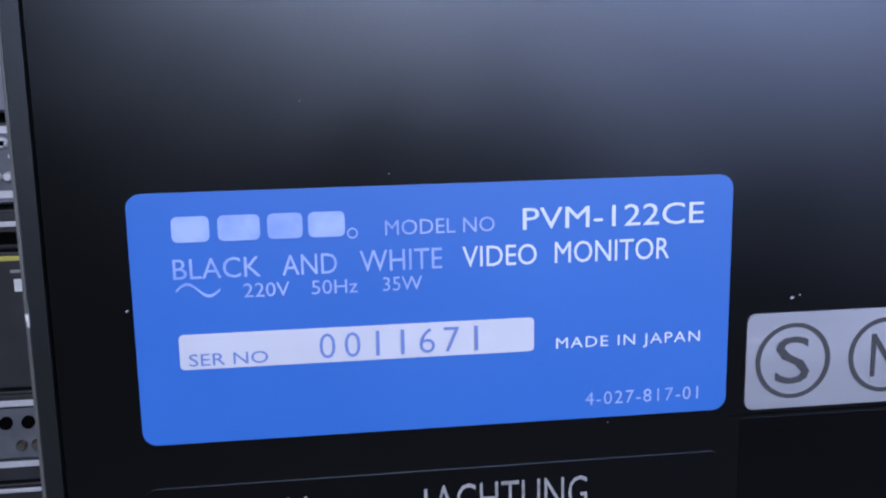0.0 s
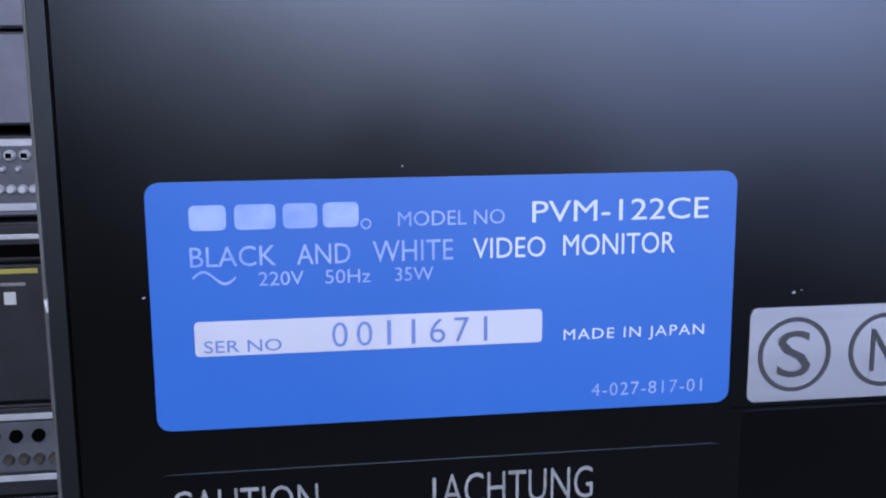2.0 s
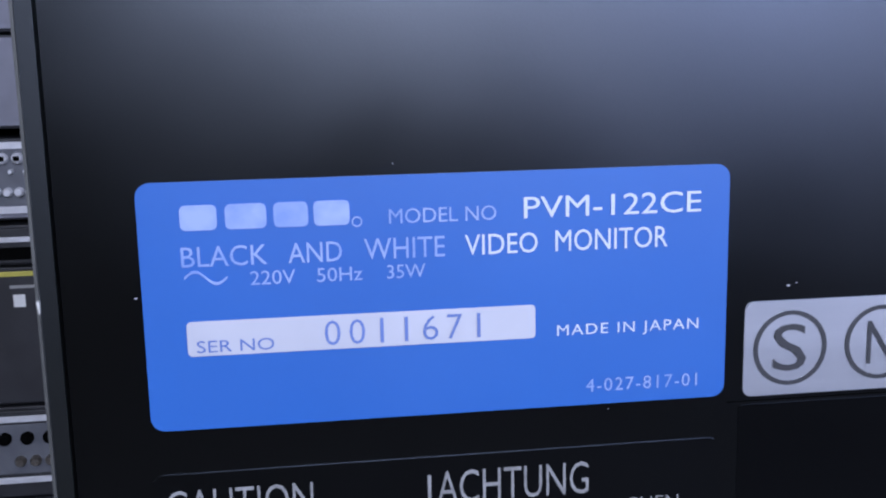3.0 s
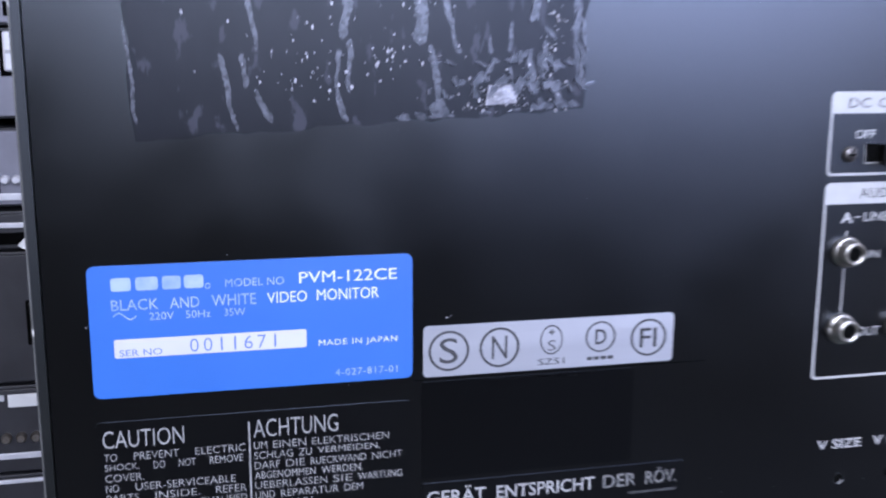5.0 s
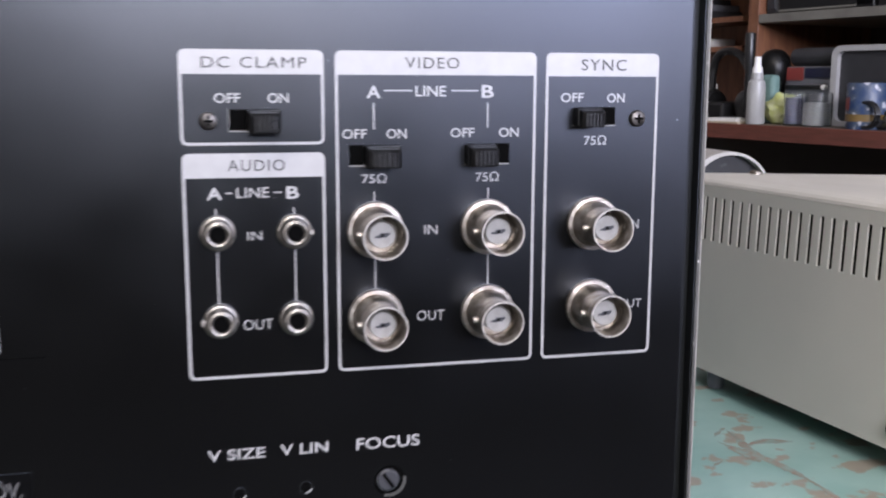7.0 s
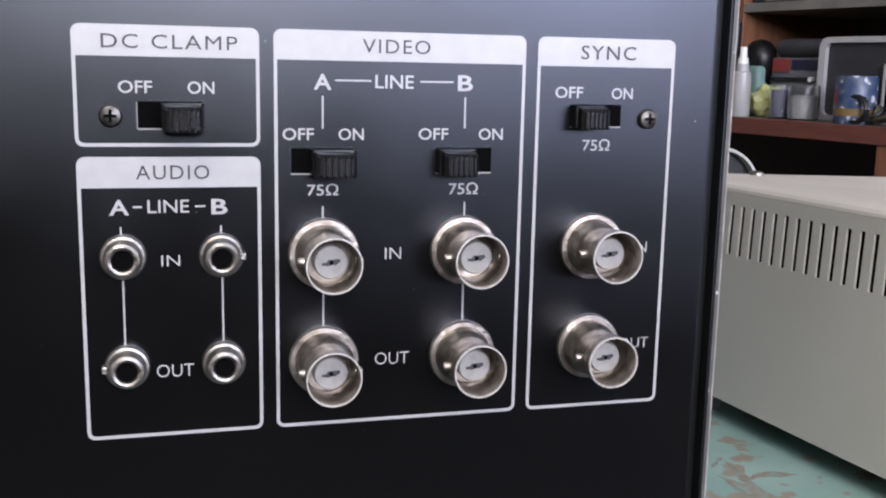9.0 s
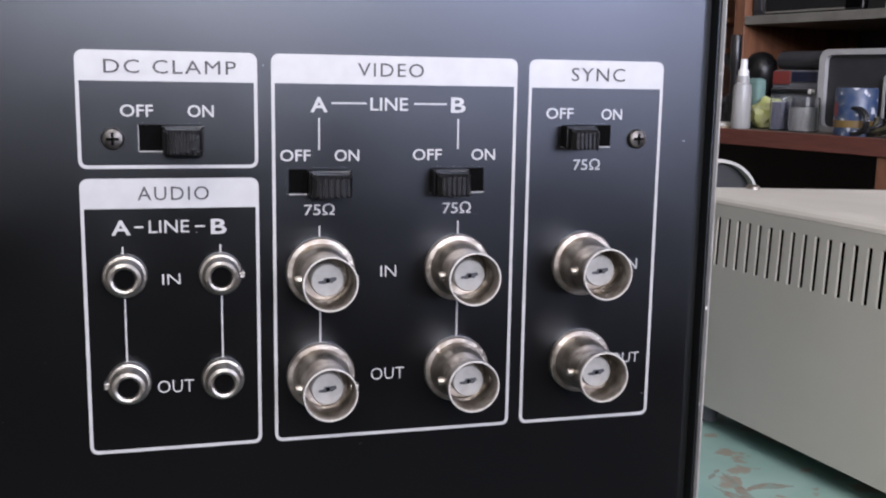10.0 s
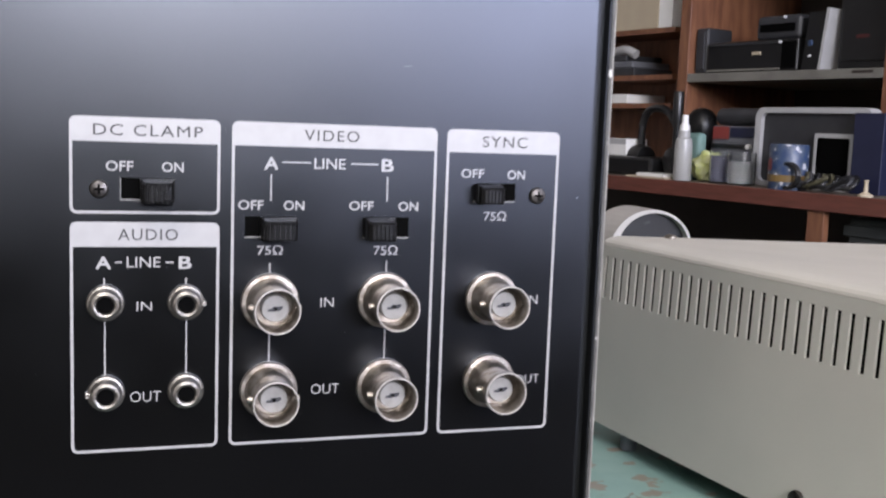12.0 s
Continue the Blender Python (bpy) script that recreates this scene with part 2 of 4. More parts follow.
# ---- mesh helpers ----
def part(name, bm, mat, parent=None, label="", smooth=False, flat=False):
    me = bpy.data.meshes.new(name)
    if flat:
        bm.normal_update()
        bmesh.ops.reverse_faces(bm, faces=[f for f in bm.faces if f.normal.y > 0])
    else:
        bmesh.ops.recalc_face_normals(bm, faces=bm.faces)
    for f in bm.faces:
        f.smooth = smooth
    bm.to_mesh(me)
    bm.free()
    me.materials.append(mat)
    if smooth:
        me.set_sharp_from_angle(angle=radians(35))
    ob = new(name, me)
    ob.parent = parent
    if label:
        ob["label"] = label
    return ob


def thing(name, m, label, category, group="", kind=""):
    ob = new(name)
    ob.empty_display_size = 0.02
    ob.matrix_world = m
    return tagged(ob, label, category, group, kind)


def box(bm, x0, x1, y0, y1, z0, z1, bevel=0.0, seg=2):
    r = bmesh.ops.create_cube(bm, size=1.0)
    vs = r["verts"]
    bmesh.ops.transform(bm, verts=vs, matrix=Matrix.Translation(((x0 + x1) / 2, (y0 + y1) / 2, (z0 + z1) / 2)) @ Matrix.Diagonal((x1 - x0, y1 - y0, z1 - z0, 1)))
    if bevel:
        es = list({e for v in vs for e in v.link_edges})
        bmesh.ops.bevel(bm, geom=es, offset=bevel, segments=seg, profile=0.5, affect="EDGES")
    return bm


def cube(x0, x1, y0, y1, z0, z1, bevel=0.0, seg=2):
    return box(bmesh.new(), x0, x1, y0, y1, z0, z1, bevel, seg)


def lathe(profile, steps=32, axis="Z", centre=(0, 0, 0), bm=None, caps=True):
    """Solid of revolution about an axis through centre; profile rows are (radius, along)."""
    bm = bm or bmesh.new()
    rings = []
    for r, h in profile:
        ring = []
        for i in range(steps):
            a = 2 * math.pi * i / steps
            c, s = r * math.cos(a), r * math.sin(a)
            p = (c, s, h) if axis == "Z" else (c, h, s) if axis == "Y" else (h, c, s)
            ring.append(bm.verts.new(Vector(p) + Vector(centre)))
        rings.append(ring)
    for a, b in zip(rings, rings[1:]):
        for i in range(steps):
            bm.faces.new((a[i], a[(i + 1) % steps], b[(i + 1) % steps], b[i]))
    for ring in (rings[0], rings[-1]) if caps else ():
        bm.faces.new(ring)
    return bm


def outline(x0, x1, z0, z1, r, n=6):
    """Corner-rounded rectangle as a loop of (x, z)."""
    pts = []
    for cx, cz, a0 in ((x1 - r, z1 - r, 0), (x0 + r, z1 - r, 90), (x0 + r, z0 + r, 180), (x1 - r, z0 + r, 270)):
        for i in range(n + 1):
            a = radians(a0 + 90 * i / n)
            pts.append((cx + r * math.cos(a), cz + r * math.sin(a)))
    return pts


def slab(loop, y0, y1, bm=None):
    """Flat plate of any outline between two depths."""
    bm = bm or bmesh.new()
    a = [bm.verts.new((x, y0, z)) for x, z in loop]
    b = [bm.verts.new((x, y1, z)) for x, z in loop]
    bm.faces.new(a)
    bm.faces.new(b)
    for i in range(len(a)):
        j = (i + 1) % len(a)
        bm.faces.new((a[i], a[j], b[j], b[i]))
    return bm


def ring_plate(outer, inner, y0, y1, bm=None):
    """Plate with a hole; both loops have the same count."""
    bm = bm or bmesh.new()
    n = len(outer)
    v = [[bm.verts.new((x, y, z)) for x, z in lp] for lp in (outer, inner) for y in (y0, y1)]
    o0, o1, i0, i1 = v
    for k in range(n):
        j = (k + 1) % n
        bm.faces.new((o0[k], o0[j], i0[j], i0[k]))
        bm.faces.new((o1[k], o1[j], i1[j], i1[k]))
        bm.faces.new((o0[k], o0[j], o1[j], o1[k]))
        bm.faces.new((i0[k], i0[j], i1[j], i1[k]))
    return bm


def circle(cx, cz, r, n=40, sz=1.0):
    return [(cx + r * math.cos(2 * math.pi * i / n), cz + sz * r * math.sin(2 * math.pi * i / n)) for i in range(n)]


def tube_path(points, r, steps=10, bm=None):
    """Round rod along a smooth chain of points."""
    bm = bm or bmesh.new()
    pts = [Vector(p) for p in points]
    rings = []
    for i, p in enumerate(pts):
        d = (pts[min(i + 1, len(pts) - 1)] - pts[max(i - 1, 0)]).normalized()
        side = d.cross(Vector((0.3, 0.1, 1))).normalized()
        up = side.cross(d)
        rr = r[i] if isinstance(r, (list, tuple)) else r
        rings.append([bm.verts.new(p + rr * (math.cos(2 * math.pi * k / steps) * side + math.sin(2 * math.pi * k / steps) * up)) for k in range(steps)])
    for a, b in zip(rings, rings[1:]):
        for k in range(steps):
            bm.faces.new((a[k], a[(k + 1) % steps], b[(k + 1) % steps], b[k]))
    bm.faces.new(rings[0])
    bm.faces.new(rings[-1])
    return bm


def arc_points(ctrl, n=24):
    """Smooth chain (Catmull-Rom) through control points."""
    c = [Vector(p) for p in ctrl]
    c = [2 * c[0] - c[1]] + c + [2 * c[-1] - c[-2]]
    out = []
    for i in range(1, len(c) - 2):
        for k in range(n):
            t = k / n
            a, b, d, e = c[i - 1], c[i], c[i + 1], c[i + 2]
            out.append(0.5 * (2 * b + (d - a) * t + (2 * a - 5 * b + 4 * d - e) * t * t + (3 * b - a - 3 * d + e) * t ** 3))
    return out + [c[-2]]


def word(body, x0, x1, z0, z1, mat, parent, y=0.0, weight=0.0, name="lettering", thick=0.00012, spacing=1.0):
    """One printed word, its ink filling x0..x1 and z0..z1 on an upright surface that faces -y at depth y."""
    weight = 0.0 if "M" in body or "W" in body else weight
    cu = bpy.data.curves.new("type", "FONT")
    cu.body, cu.size, cu.offset, cu.resolution_u, cu.fill_mode = body, 1.0, weight, 3, "FRONT"
    cu.space_character = spacing
    tmp = new("type", cu)
    me = bpy.data.meshes.new_from_object(tmp.evaluated_get(bpy.context.evaluated_depsgraph_get()))
    bpy.data.objects.remove(tmp)
    bpy.data.curves.remove(cu)
    co = np.empty(len(me.vertices) * 3)
    me.vertices.foreach_get("co", co)
    co = co.reshape(-1, 3)
    lo, hi = co.min(0), co.max(0)
    bm = bmesh.new()
    bm.from_mesh(me)
    bpy.data.meshes.remove(me)
    for v in bm.verts:
        v.co = ((v.co.x - lo[0]) / (hi[0] - lo[0]) * (x1 - x0) + x0, y - thick, (v.co.y - lo[1]) / (hi[1] - lo[1]) * (z1 - z0) + z0)
    return part(name, bm, mat, parent, flat=True)


def bar(x0, x1, z0, z1, mat, parent, y=0.0, name="print_bar", thick=0.00012, r=0.0):
    loop = outline(x0, x1, z0, z1, r, 3) if r else [(x0, z0), (x1, z0), (x1, z1), (x0, z1)]
    return part(name, slab(loop, y - thick, y + 0.00002), mat, parent)


# ---- the room ----
X0, X1, Y0, Y1, ZF, ZC = -2.2, 2.0, -2.6, 2.4, -0.78, 1.75


def structure(name, bm, mat, label):
    return tagged(part(name, bm, mat), label, "building", kind="structure")


structure("floor", cube(X0 - 0.1, X1 + 0.1, Y0 - 0.1, Y1 + 0.1, ZF - 0.1, ZF), FLOOR, "unseen floor under the bench, near-black for the panel's reflection")
structure("ceiling", cube(X0 - 0.1, X1 + 0.1, Y0 - 0.1, Y1 + 0.1, ZC, ZC + 0.1), CEIL, "plain white painted ceiling of the workshop")
structure("wall_north", cube(X0, X1, Y1, Y1 + 0.1, ZF, ZC), WALL, "plain painted wall behind the equipment rack")
structure("wall_west", cube(X0 - 0.1, X0, Y0 - 0.1, Y1 + 0.1, ZF, ZC), WALL, "plain painted side wall of the workshop")
structure("wall_east", cube(X1, X1 + 0.1, Y0 - 0.1, Y1 + 0.1, ZF, ZC), WALL, "plain painted side wall behind the bookcase")
WINDOWS = ((-0.42, 0.53, 0.57, 1.43), (0.67, 1.93, 0.25, 1.40))
bm = cube(X0, WINDOWS[0][0], Y0 - 0.1, Y0, ZF, ZC)
box(bm, WINDOWS[0][1], WINDOWS[1][0], Y0 - 0.1, Y0, ZF, ZC)
box(bm, WINDOWS[1][1], X1, Y0 - 0.1, Y0, ZF, ZC)
for a, b, low, top in WINDOWS:
    box(bm, a, b, Y0 - 0.1, Y0, ZF, low)
    box(bm, a, b, Y0 - 0.1, Y0, top, ZC)
structure("wall_south", bm, DIM_WALL, "unseen wall with two window openings, dark for the panel's reflection")
for k, (a, b, low, top) in enumerate(WINDOWS):
    win = tagged(new("window_%d" % (k + 1)), "white-framed window letting in cool daylight", "window", kind="structure")
    bm = cube(a, b, Y0 - 0.08, Y0 - 0.04, low, low + 0.03)
    box(bm, a, b, Y0 - 0.08, Y0 - 0.04, top - 0.03, top)
    for x in (a, b - 0.03):
        box(bm, x, x + 0.03, Y0 - 0.08, Y0 - 0.04, low + 0.03, top - 0.03)
    part("window_frame", bm, FRAME, win)
    pane = part("pane", cube(a + 0.03, b - 0.03, Y0 - 0.062, Y0 - 0.058, low + 0.03, top - 0.03), PANE, win)
    pane.visible_shadow = False
lum = thing("ceiling_light", pose(-0.6, -1.0, 1.69), "white metal ceiling luminaire with fluorescent tubes", "lamp")
part("housing", cube(-0.64, 0.64, -0.13, 0.13, 0.02, 0.06, 0.004), FRAME, lum)

# ---- the workbench ----
bench = thing("workbench", pose(0, 0, 0), "worn green-painted workbench top with rust-red scuffs", "table")
part("benchtop", cube(-0.188, 0.62, -0.026, 0.72, -0.04, 0, 0.003), BENCH, bench)
for lx in (-0.15, 0.57):
    for ly in (0.0, 0.67):
        part("leg", cube(lx - 0.03, lx + 0.03, ly - 0.03, ly + 0.03, ZF, -0.04, 0.003), WOOD, bench)



def scuff(points, width, seed):
    """Ragged worn stroke on the bench top."""
    r = random.Random(seed)
    pts = arc_points([(x, y, 0) for x, y in points], 14)
    n = len(pts) - 1
    bm = bmesh.new()
    v, w = [], 0.6
    z = 0.00010 + 0.00002 * seed
    for i, p in enumerate(pts):
        d = (pts[min(i + 2, n)] - pts[max(i - 2, 0)]).normalized()
        side = Vector((-d.y, d.x, 0))
        w = min(max(w + r.uniform(-0.22, 0.22), 0.25), 1.0)
        half = 0.5 * width * w * min(1.0, 4.0 * i / n + 0.08, 4.0 * (n - i) / n + 0.08)
        mid = p + side * r.uniform(-0.05, 0.05) * width
        v.append((bm.verts.new((mid.x + side.x * half, mid.y + side.y * half, z)), bm.verts.new((mid.x - side.x * half, mid.y - side.y * half, z))))
    for (a, b), (c, d) in zip(v, v[1:]):
        bm.faces.new((a, b, d, c))
    bm.normal_update()
    bmesh.ops.reverse_faces(bm, faces=[f for f in bm.faces if f.normal.z < 0])
    me = bpy.data.meshes.new("scuff")
    bm.to_mesh(me)
    bm.free()
    me.materials.append(SCUFF)
    new("scuff", me).parent = bench


scuff([(0.2000, 0.1310), (0.2050, 0.1360), (0.2091, 0.1395)], 0.003, 1)
scuff([(0.2085, 0.1370), (0.2080, 0.1280), (0.2057, 0.1126), (0.2090, 0.0950), (0.2109, 0.0800), (0.2110, 0.0670), (0.2123, 0.0410)], 0.004, 2)
scuff([(0.1985, 0.1255), (0.2025, 0.1110), (0.2030, 0.1020)], 0.006, 3)
scuff([(0.2060, 0.1180), (0.2150, 0.1215), (0.2275, 0.1190)], 0.005, 4)
scuff([(0.1740, 0.0655), (0.1790, 0.0600), (0.1864, 0.0495)], 0.0035, 5)
scuff([(0.1940, 0.0560), (0.2010, 0.0480), (0.2050, 0.0350)], 0.003, 6)
scuff([(0.1830, 0.1010), (0.1865, 0.1040), (0.1900, 0.1060)], 0.003, 7)

# ---- the monitor ----
mon = thing("video_monitor", pose(0, 0, 0), "black metal-cased video monitor, its connector back outward, on the bench", "monitor")
PX0, PX1, PZ0, PZ1 = -0.1769, 0.1155, 0.0115, 0.290
bm = ring_plate(outline(-0.1793, 0.1193, 0.0100, 0.2925, 0.0012, 2), outline(-0.1772, 0.1183, 0.0110, 0.2915, 0.0008, 2), -0.0006, 0.30)
part("case_shell", bm, CASE, mon)
bm = ring_plate(outline(-0.17935, 0.11935, 0.00995, 0.29255, 0.0012, 2), outline(-0.1790, 0.1187, 0.0106, 0.2919, 0.0008, 2), -0.0010, -0.0006)
part("case_rim", bm, WORN, mon, "worn metal edge of the case")
part("bare_side_edge", cube(0.11936, 0.11980, -0.0010, 0.012, 0.0115, 0.2910, 0.00015, 1), LIT_EDGE, mon, "right side edge in pale metal, its catch of light in the colour")
part("case_front", cube(-0.1771, 0.1182, 0.28, 0.30, 0.0110, 0.2915), CASE, mon)
part("gap_floor", cube(-0.1771, 0.1182, 0.0022, 0.004, 0.0111, 0.2914), CASE, mon)
part("back_panel", slab(outline(PX0, PX1, PZ0, PZ1, 0.001, 2), 0.0, 0.0021), PANEL, mon)
for fx in (-0.16, 0.095):
    for fy in (0.03, 0.26):
        part("rubber_foot", lathe([(0.009, 0.0), (0.010, 0.003), (0.010, 0.0098)], 20, "Z", (fx, fy, 0)), KNOB, mon)
bm = tube_path(arc_points([(0.106, 0.0055, 0.0052), (0.1150, 0.0062, 0.0082), (0.1222, 0.0070, 0.0165), (0.1278, 0.0076, 0.0242), (0.1306, 0.0080, 0.0284)], 6), [0.0048] * 21 + [0.0045, 0.0038, 0.0025, 0.0008], 14)
part("stand_leg", bm, KNOB, mon, "black rubber-sleeved leg splayed out sideways", True)

# ---- the model plate ----
plate = part("model_plate", slab(outline(-0.1683, -0.1005, 0.0830, 0.1113, 0.0016), -0.00025, 0.0), BLUE, mon, "blue printed model plate with silver lettering")
Y = -0.00025
for x0, x1 in ((-0.1637, -0.1597), (-0.1588, -0.1543), (-0.1535, -0.1497), (-0.1491, -0.1451)):
    bar(x0, x1, 0.1059, 0.1087, LABEL_INK, plate, Y, "maker_mark", r=0.0006)
part("maker_mark", ring_plate(circle(-0.1443, 0.1062, 0.0006, 16), circle(-0.1443, 0.1062, 0.00045, 16), Y - 0.00012, Y), LABEL_INK, plate)
word("MODEL NO", -0.1407, -0.1284, 0.1058, 0.1075, LABEL_INK, plate, Y)
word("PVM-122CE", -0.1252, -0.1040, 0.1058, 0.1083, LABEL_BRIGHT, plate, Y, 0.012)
word("BLACK", -0.1638, -0.1544, 0.1018, 0.1041, LABEL_INK, plate, Y)
word("AND", -0.1521, -0.1461, 0.1018, 0.1041, LABEL_INK, plate, Y)
word("WHITE", -0.1436, -0.1344, 0.1018, 0.1042, LABEL_INK, plate, Y)
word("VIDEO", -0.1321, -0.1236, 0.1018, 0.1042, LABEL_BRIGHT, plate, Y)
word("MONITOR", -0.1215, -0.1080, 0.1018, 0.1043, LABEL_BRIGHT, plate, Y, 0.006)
wave = [(-0.1636 + 0.0047 * i / 20, 0.1004 + 0.0007 * math.sin(2 * math.pi * i / 20)) for i in range(21)]
part("lettering", slab(wave + [(x, z + 0.0003) for x, z in reversed(wave)], Y - 0.00012, Y), LABEL_INK, plate)
word("220V", -0.1564, -0.1514, 0.0995, 0.1011, LABEL_INK, plate, Y)
word("50Hz", -0.1490, -0.1439, 0.0995, 0.1011, LABEL_INK, plate, Y)
word("35W", -0.1411, -0.1367, 0.0995, 0.1011, LABEL_INK, plate, Y)
strip = part("serial_strip", slab(outline(-0.1637, -0.1239, 0.0916, 0.0956, 0.0005, 3), Y - 0.0001, Y), SERIAL, plate, "silver strip with the serial number")
word("SER NO", -0.1627, -0.1541, 0.0920, 0.0934, SERIAL_INK, strip, Y - 0.0001)
for k, ch in enumerate("0011671"):
    x = -0.1484 + 0.00281 * k + (0.0007 if ch == "1" else 0.0)
    word(ch, x, x + (0.0004 if ch == "1" else 0.00178), 0.0921, 0.0950, SERIAL_INK, strip, Y - 0.0001, -0.008)
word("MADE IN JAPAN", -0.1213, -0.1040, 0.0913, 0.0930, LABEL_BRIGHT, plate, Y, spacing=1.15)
word("4-027-817-01", -0.1178, -0.1040, 0.0846, 0.0862, LABEL_INK, plate, Y, spacing=1.15)

# ---- the approval plate ----
badge = part("approval_plate", slab(outline(-0.0981, -0.0377, 0.0827, 0.0945, 0.0011), -0.00025, 0.0), BADGE, mon, "brushed silver foil plate with ringed marks")
for cx, cz, r, sz, w in ((-0.0922, 0.0886, 0.0047, 1, 0.00055), (-0.0804, 0.0887, 0.0047, 1, 0.00055), (-0.0680, 0.0897, 0.0027, 1.3, 0.00025), (-0.0560, 0.0897, 0.0037, 1, 0.0004), (-0.0440, 0.0888, 0.0045, 1, 0.0005)):
    part("ring", ring_plate(circle(cx, cz, r, 40, sz), circle(cx, cz, r - w, 40, sz), Y - 0.00012, Y), INK, badge)
word("S", -0.0944, -0.0901, 0.0857, 0.0916, INK, badge, Y, 0.0)
word("N", -0.0822, -0.0786, 0.0860, 0.0914, INK, badge, Y, 0.0)
word("S", -0.0689, -0.0670, 0.0871, 0.0896, INK, badge, Y, -0.01)
bar(-0.0687, -0.0673, 0.09135, 0.09165, INK, badge, Y)
bar(-0.06815, -0.06785, 0.0908, 0.0922, INK, badge, Y)
word("SZ51", -0.0711, -0.0648, 0.0838, 0.0853, INK, badge, Y)
word("D", -0.0573, -0.0546, 0.0879, 0.0915, INK, badge, Y, 0.01)
for k in range(4):
    bar(-0.0592 + 0.0017 * k, -0.0579 + 0.0017 * k, 0.0842, 0.0850, INK, badge, Y)
word("FI", -0.0462, -0.0420, 0.0864, 0.0911, INK, badge, Y, 0.005)
bar(-0.1000, -0.0290, 0.0820, 0.08215, HOLE, mon, 0.0, "seam")

part("label_ghost", slab(outline(-0.0985, -0.0472, 0.0584, 0.0816, 0.0006, 3), -0.00006, 0.0), GHOST, mon, "clean dark rectangle left by a lost label")

# ---- warning sticker ----
warn = part("warning_sticker", slab(outline(-0.1686, -0.1010, 0.0485, 0.0777, 0.0012), -0.0002, 0.0), STICKER, mon, "black warning sticker printed in grey capitals")
Y = -0.0002
word("CAUTION", -0.1672, -0.1505, 0.0719, 0.0758, WARN_INK, warn, Y, -0.004)
word("ACHTUNG", -0.1359, -0.1174, 0.0718, 0.0759, WARN_INK, warn, Y, -0.004)
bar(-0.1370, -0.1366, 0.0500, 0.0755, WARN_INK, warn, Y)


def justified(words, x0, x1, z0, z1, spread):
    """One printed line: words spread evenly from x0 to x1."""
    total = sum(len(w) for w in words)
    gap = 0.0 if len(words) == 1 else min(spread, (x1 - x0) * 0.3 / (len(words) - 1))
    unit = ((x1 - x0) - gap * (len(words) - 1)) / total
    x = x0
    for w in words:
        word(w, x, x + unit * len(w), z0, z1, WARN_INK, warn, Y, -0.006)
        x += unit * len(w) + gap


LINES_EN = ("TO PREVENT ELECTRIC", "SHOCK, DO NOT REMOVE", "COVER.", "NO USER-SERVICEABLE", "PARTS INSIDE. REFER", "SERVICING TO QUALIFIED", "SERVICE PERSONNEL.")
LINES_DE = ("UM EINEN ELEKTRISCHEN", "SCHLAG ZU VERMEIDEN,", "DARF DIE RUECKWAND NICHT", "ABGENOMMEN WERDEN.", "UEBERLASSEN SIE WARTUNG", "UND REPARATUR DEM", "FACHMANN.")
ENDS_EN = (-0.1377, -0.1383, -0.1592, -0.1400, -0.1377, -0.1377, -0.1428)
ENDS_DE = (-0.1060, -0.1080, -0.1030, -0.1120, -0.1030, -0.1120, -0.1229)
for i in range(7):
    z = 0.0690 - i * 0.00232
    justified(LINES_EN[i].split(), -0.1671, ENDS_EN[i], z, z + 0.0017, 0.0034)
    justified(LINES_DE[i].split(), -0.1359, ENDS_DE[i], z + 0.0001, z + 0.0018, 0.0013)
for k, (a, b) in enumerate(((0.0, 0.08), (0.13, 0.38), (0.43, 0.70), (0.76, 0.92))):
    bar(-0.1667 + 0.0114 * a, -0.1667 + 0.0114 * b, 0.0508, 0.0517, FADED, warn, Y)

# ---- standard strip ----
std = part("standard_sticker", slab(outline(-0.0985, -0.0330, 0.0488, 0.0572, 0.0006, 3), -0.0002, 0.0), STICKER, mon, "worn black sticker with white capitals")
for w, x0, x1 in (("GERÄT", -0.0973, -0.0832), ("ENTSPRICHT", -0.0806, -0.0563), ("DER", -0.0541, -0.0456), ("RÖV.", -0.0432, -0.0351)):
    word(w, x0, x1, 0.0519, 0.0560 if w in ("GERÄT", "RÖV.") else 0.0552, PRINT_GREY if x0 < -0.06 else FADED, std, Y, 0.012)
bar(-0.0475, -0.0350, 0.0498, 0.0503, FAINT, std, Y)

# ---- glue residue of a lost label ----
residue_mat = material("glue_residue", (0.0025, 0.0025, 0.0034), 0.36, second=(0.006, 0.006, 0.008), scale=70, mix=1.0, stretch=(1, 1, 0.45), bump=0.06, bump_scale=300,
                       spots=(0.024, 0.024, 0.031), spot_scale=260, spot_at=0.59)
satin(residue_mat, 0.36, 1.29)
rng = random.Random(4)
edge = []
for i in range(40):
    k = i / 39
    edge.append((-0.1572 + 0.0953 * k, 0.1368 + 0.0052 * k + rng.uniform(-0.0005, 0.0005)))
for i in range(14):
    edge.append((-0.0615 + rng.uniform(-0.001, 0.001), 0.1425 + 0.0465 * (i + 1) / 14))
for i in range(30):
    edge.append((-0.0615 - 0.0975 * (i + 1) / 30, 0.1895 + rng.uniform(-0.0006, 0.0006)))
for i in range(14):
    edge.append((-0.159 + 0.0016 * i / 14 + rng.uniform(-0.0006, 0.0006), 0.1885 - 0.050 * i / 14))
part("glue_residue", slab(edge, -0.00008, 0.0), residue_mat, mon, "dark rectangle of dried glue from a torn-off label")
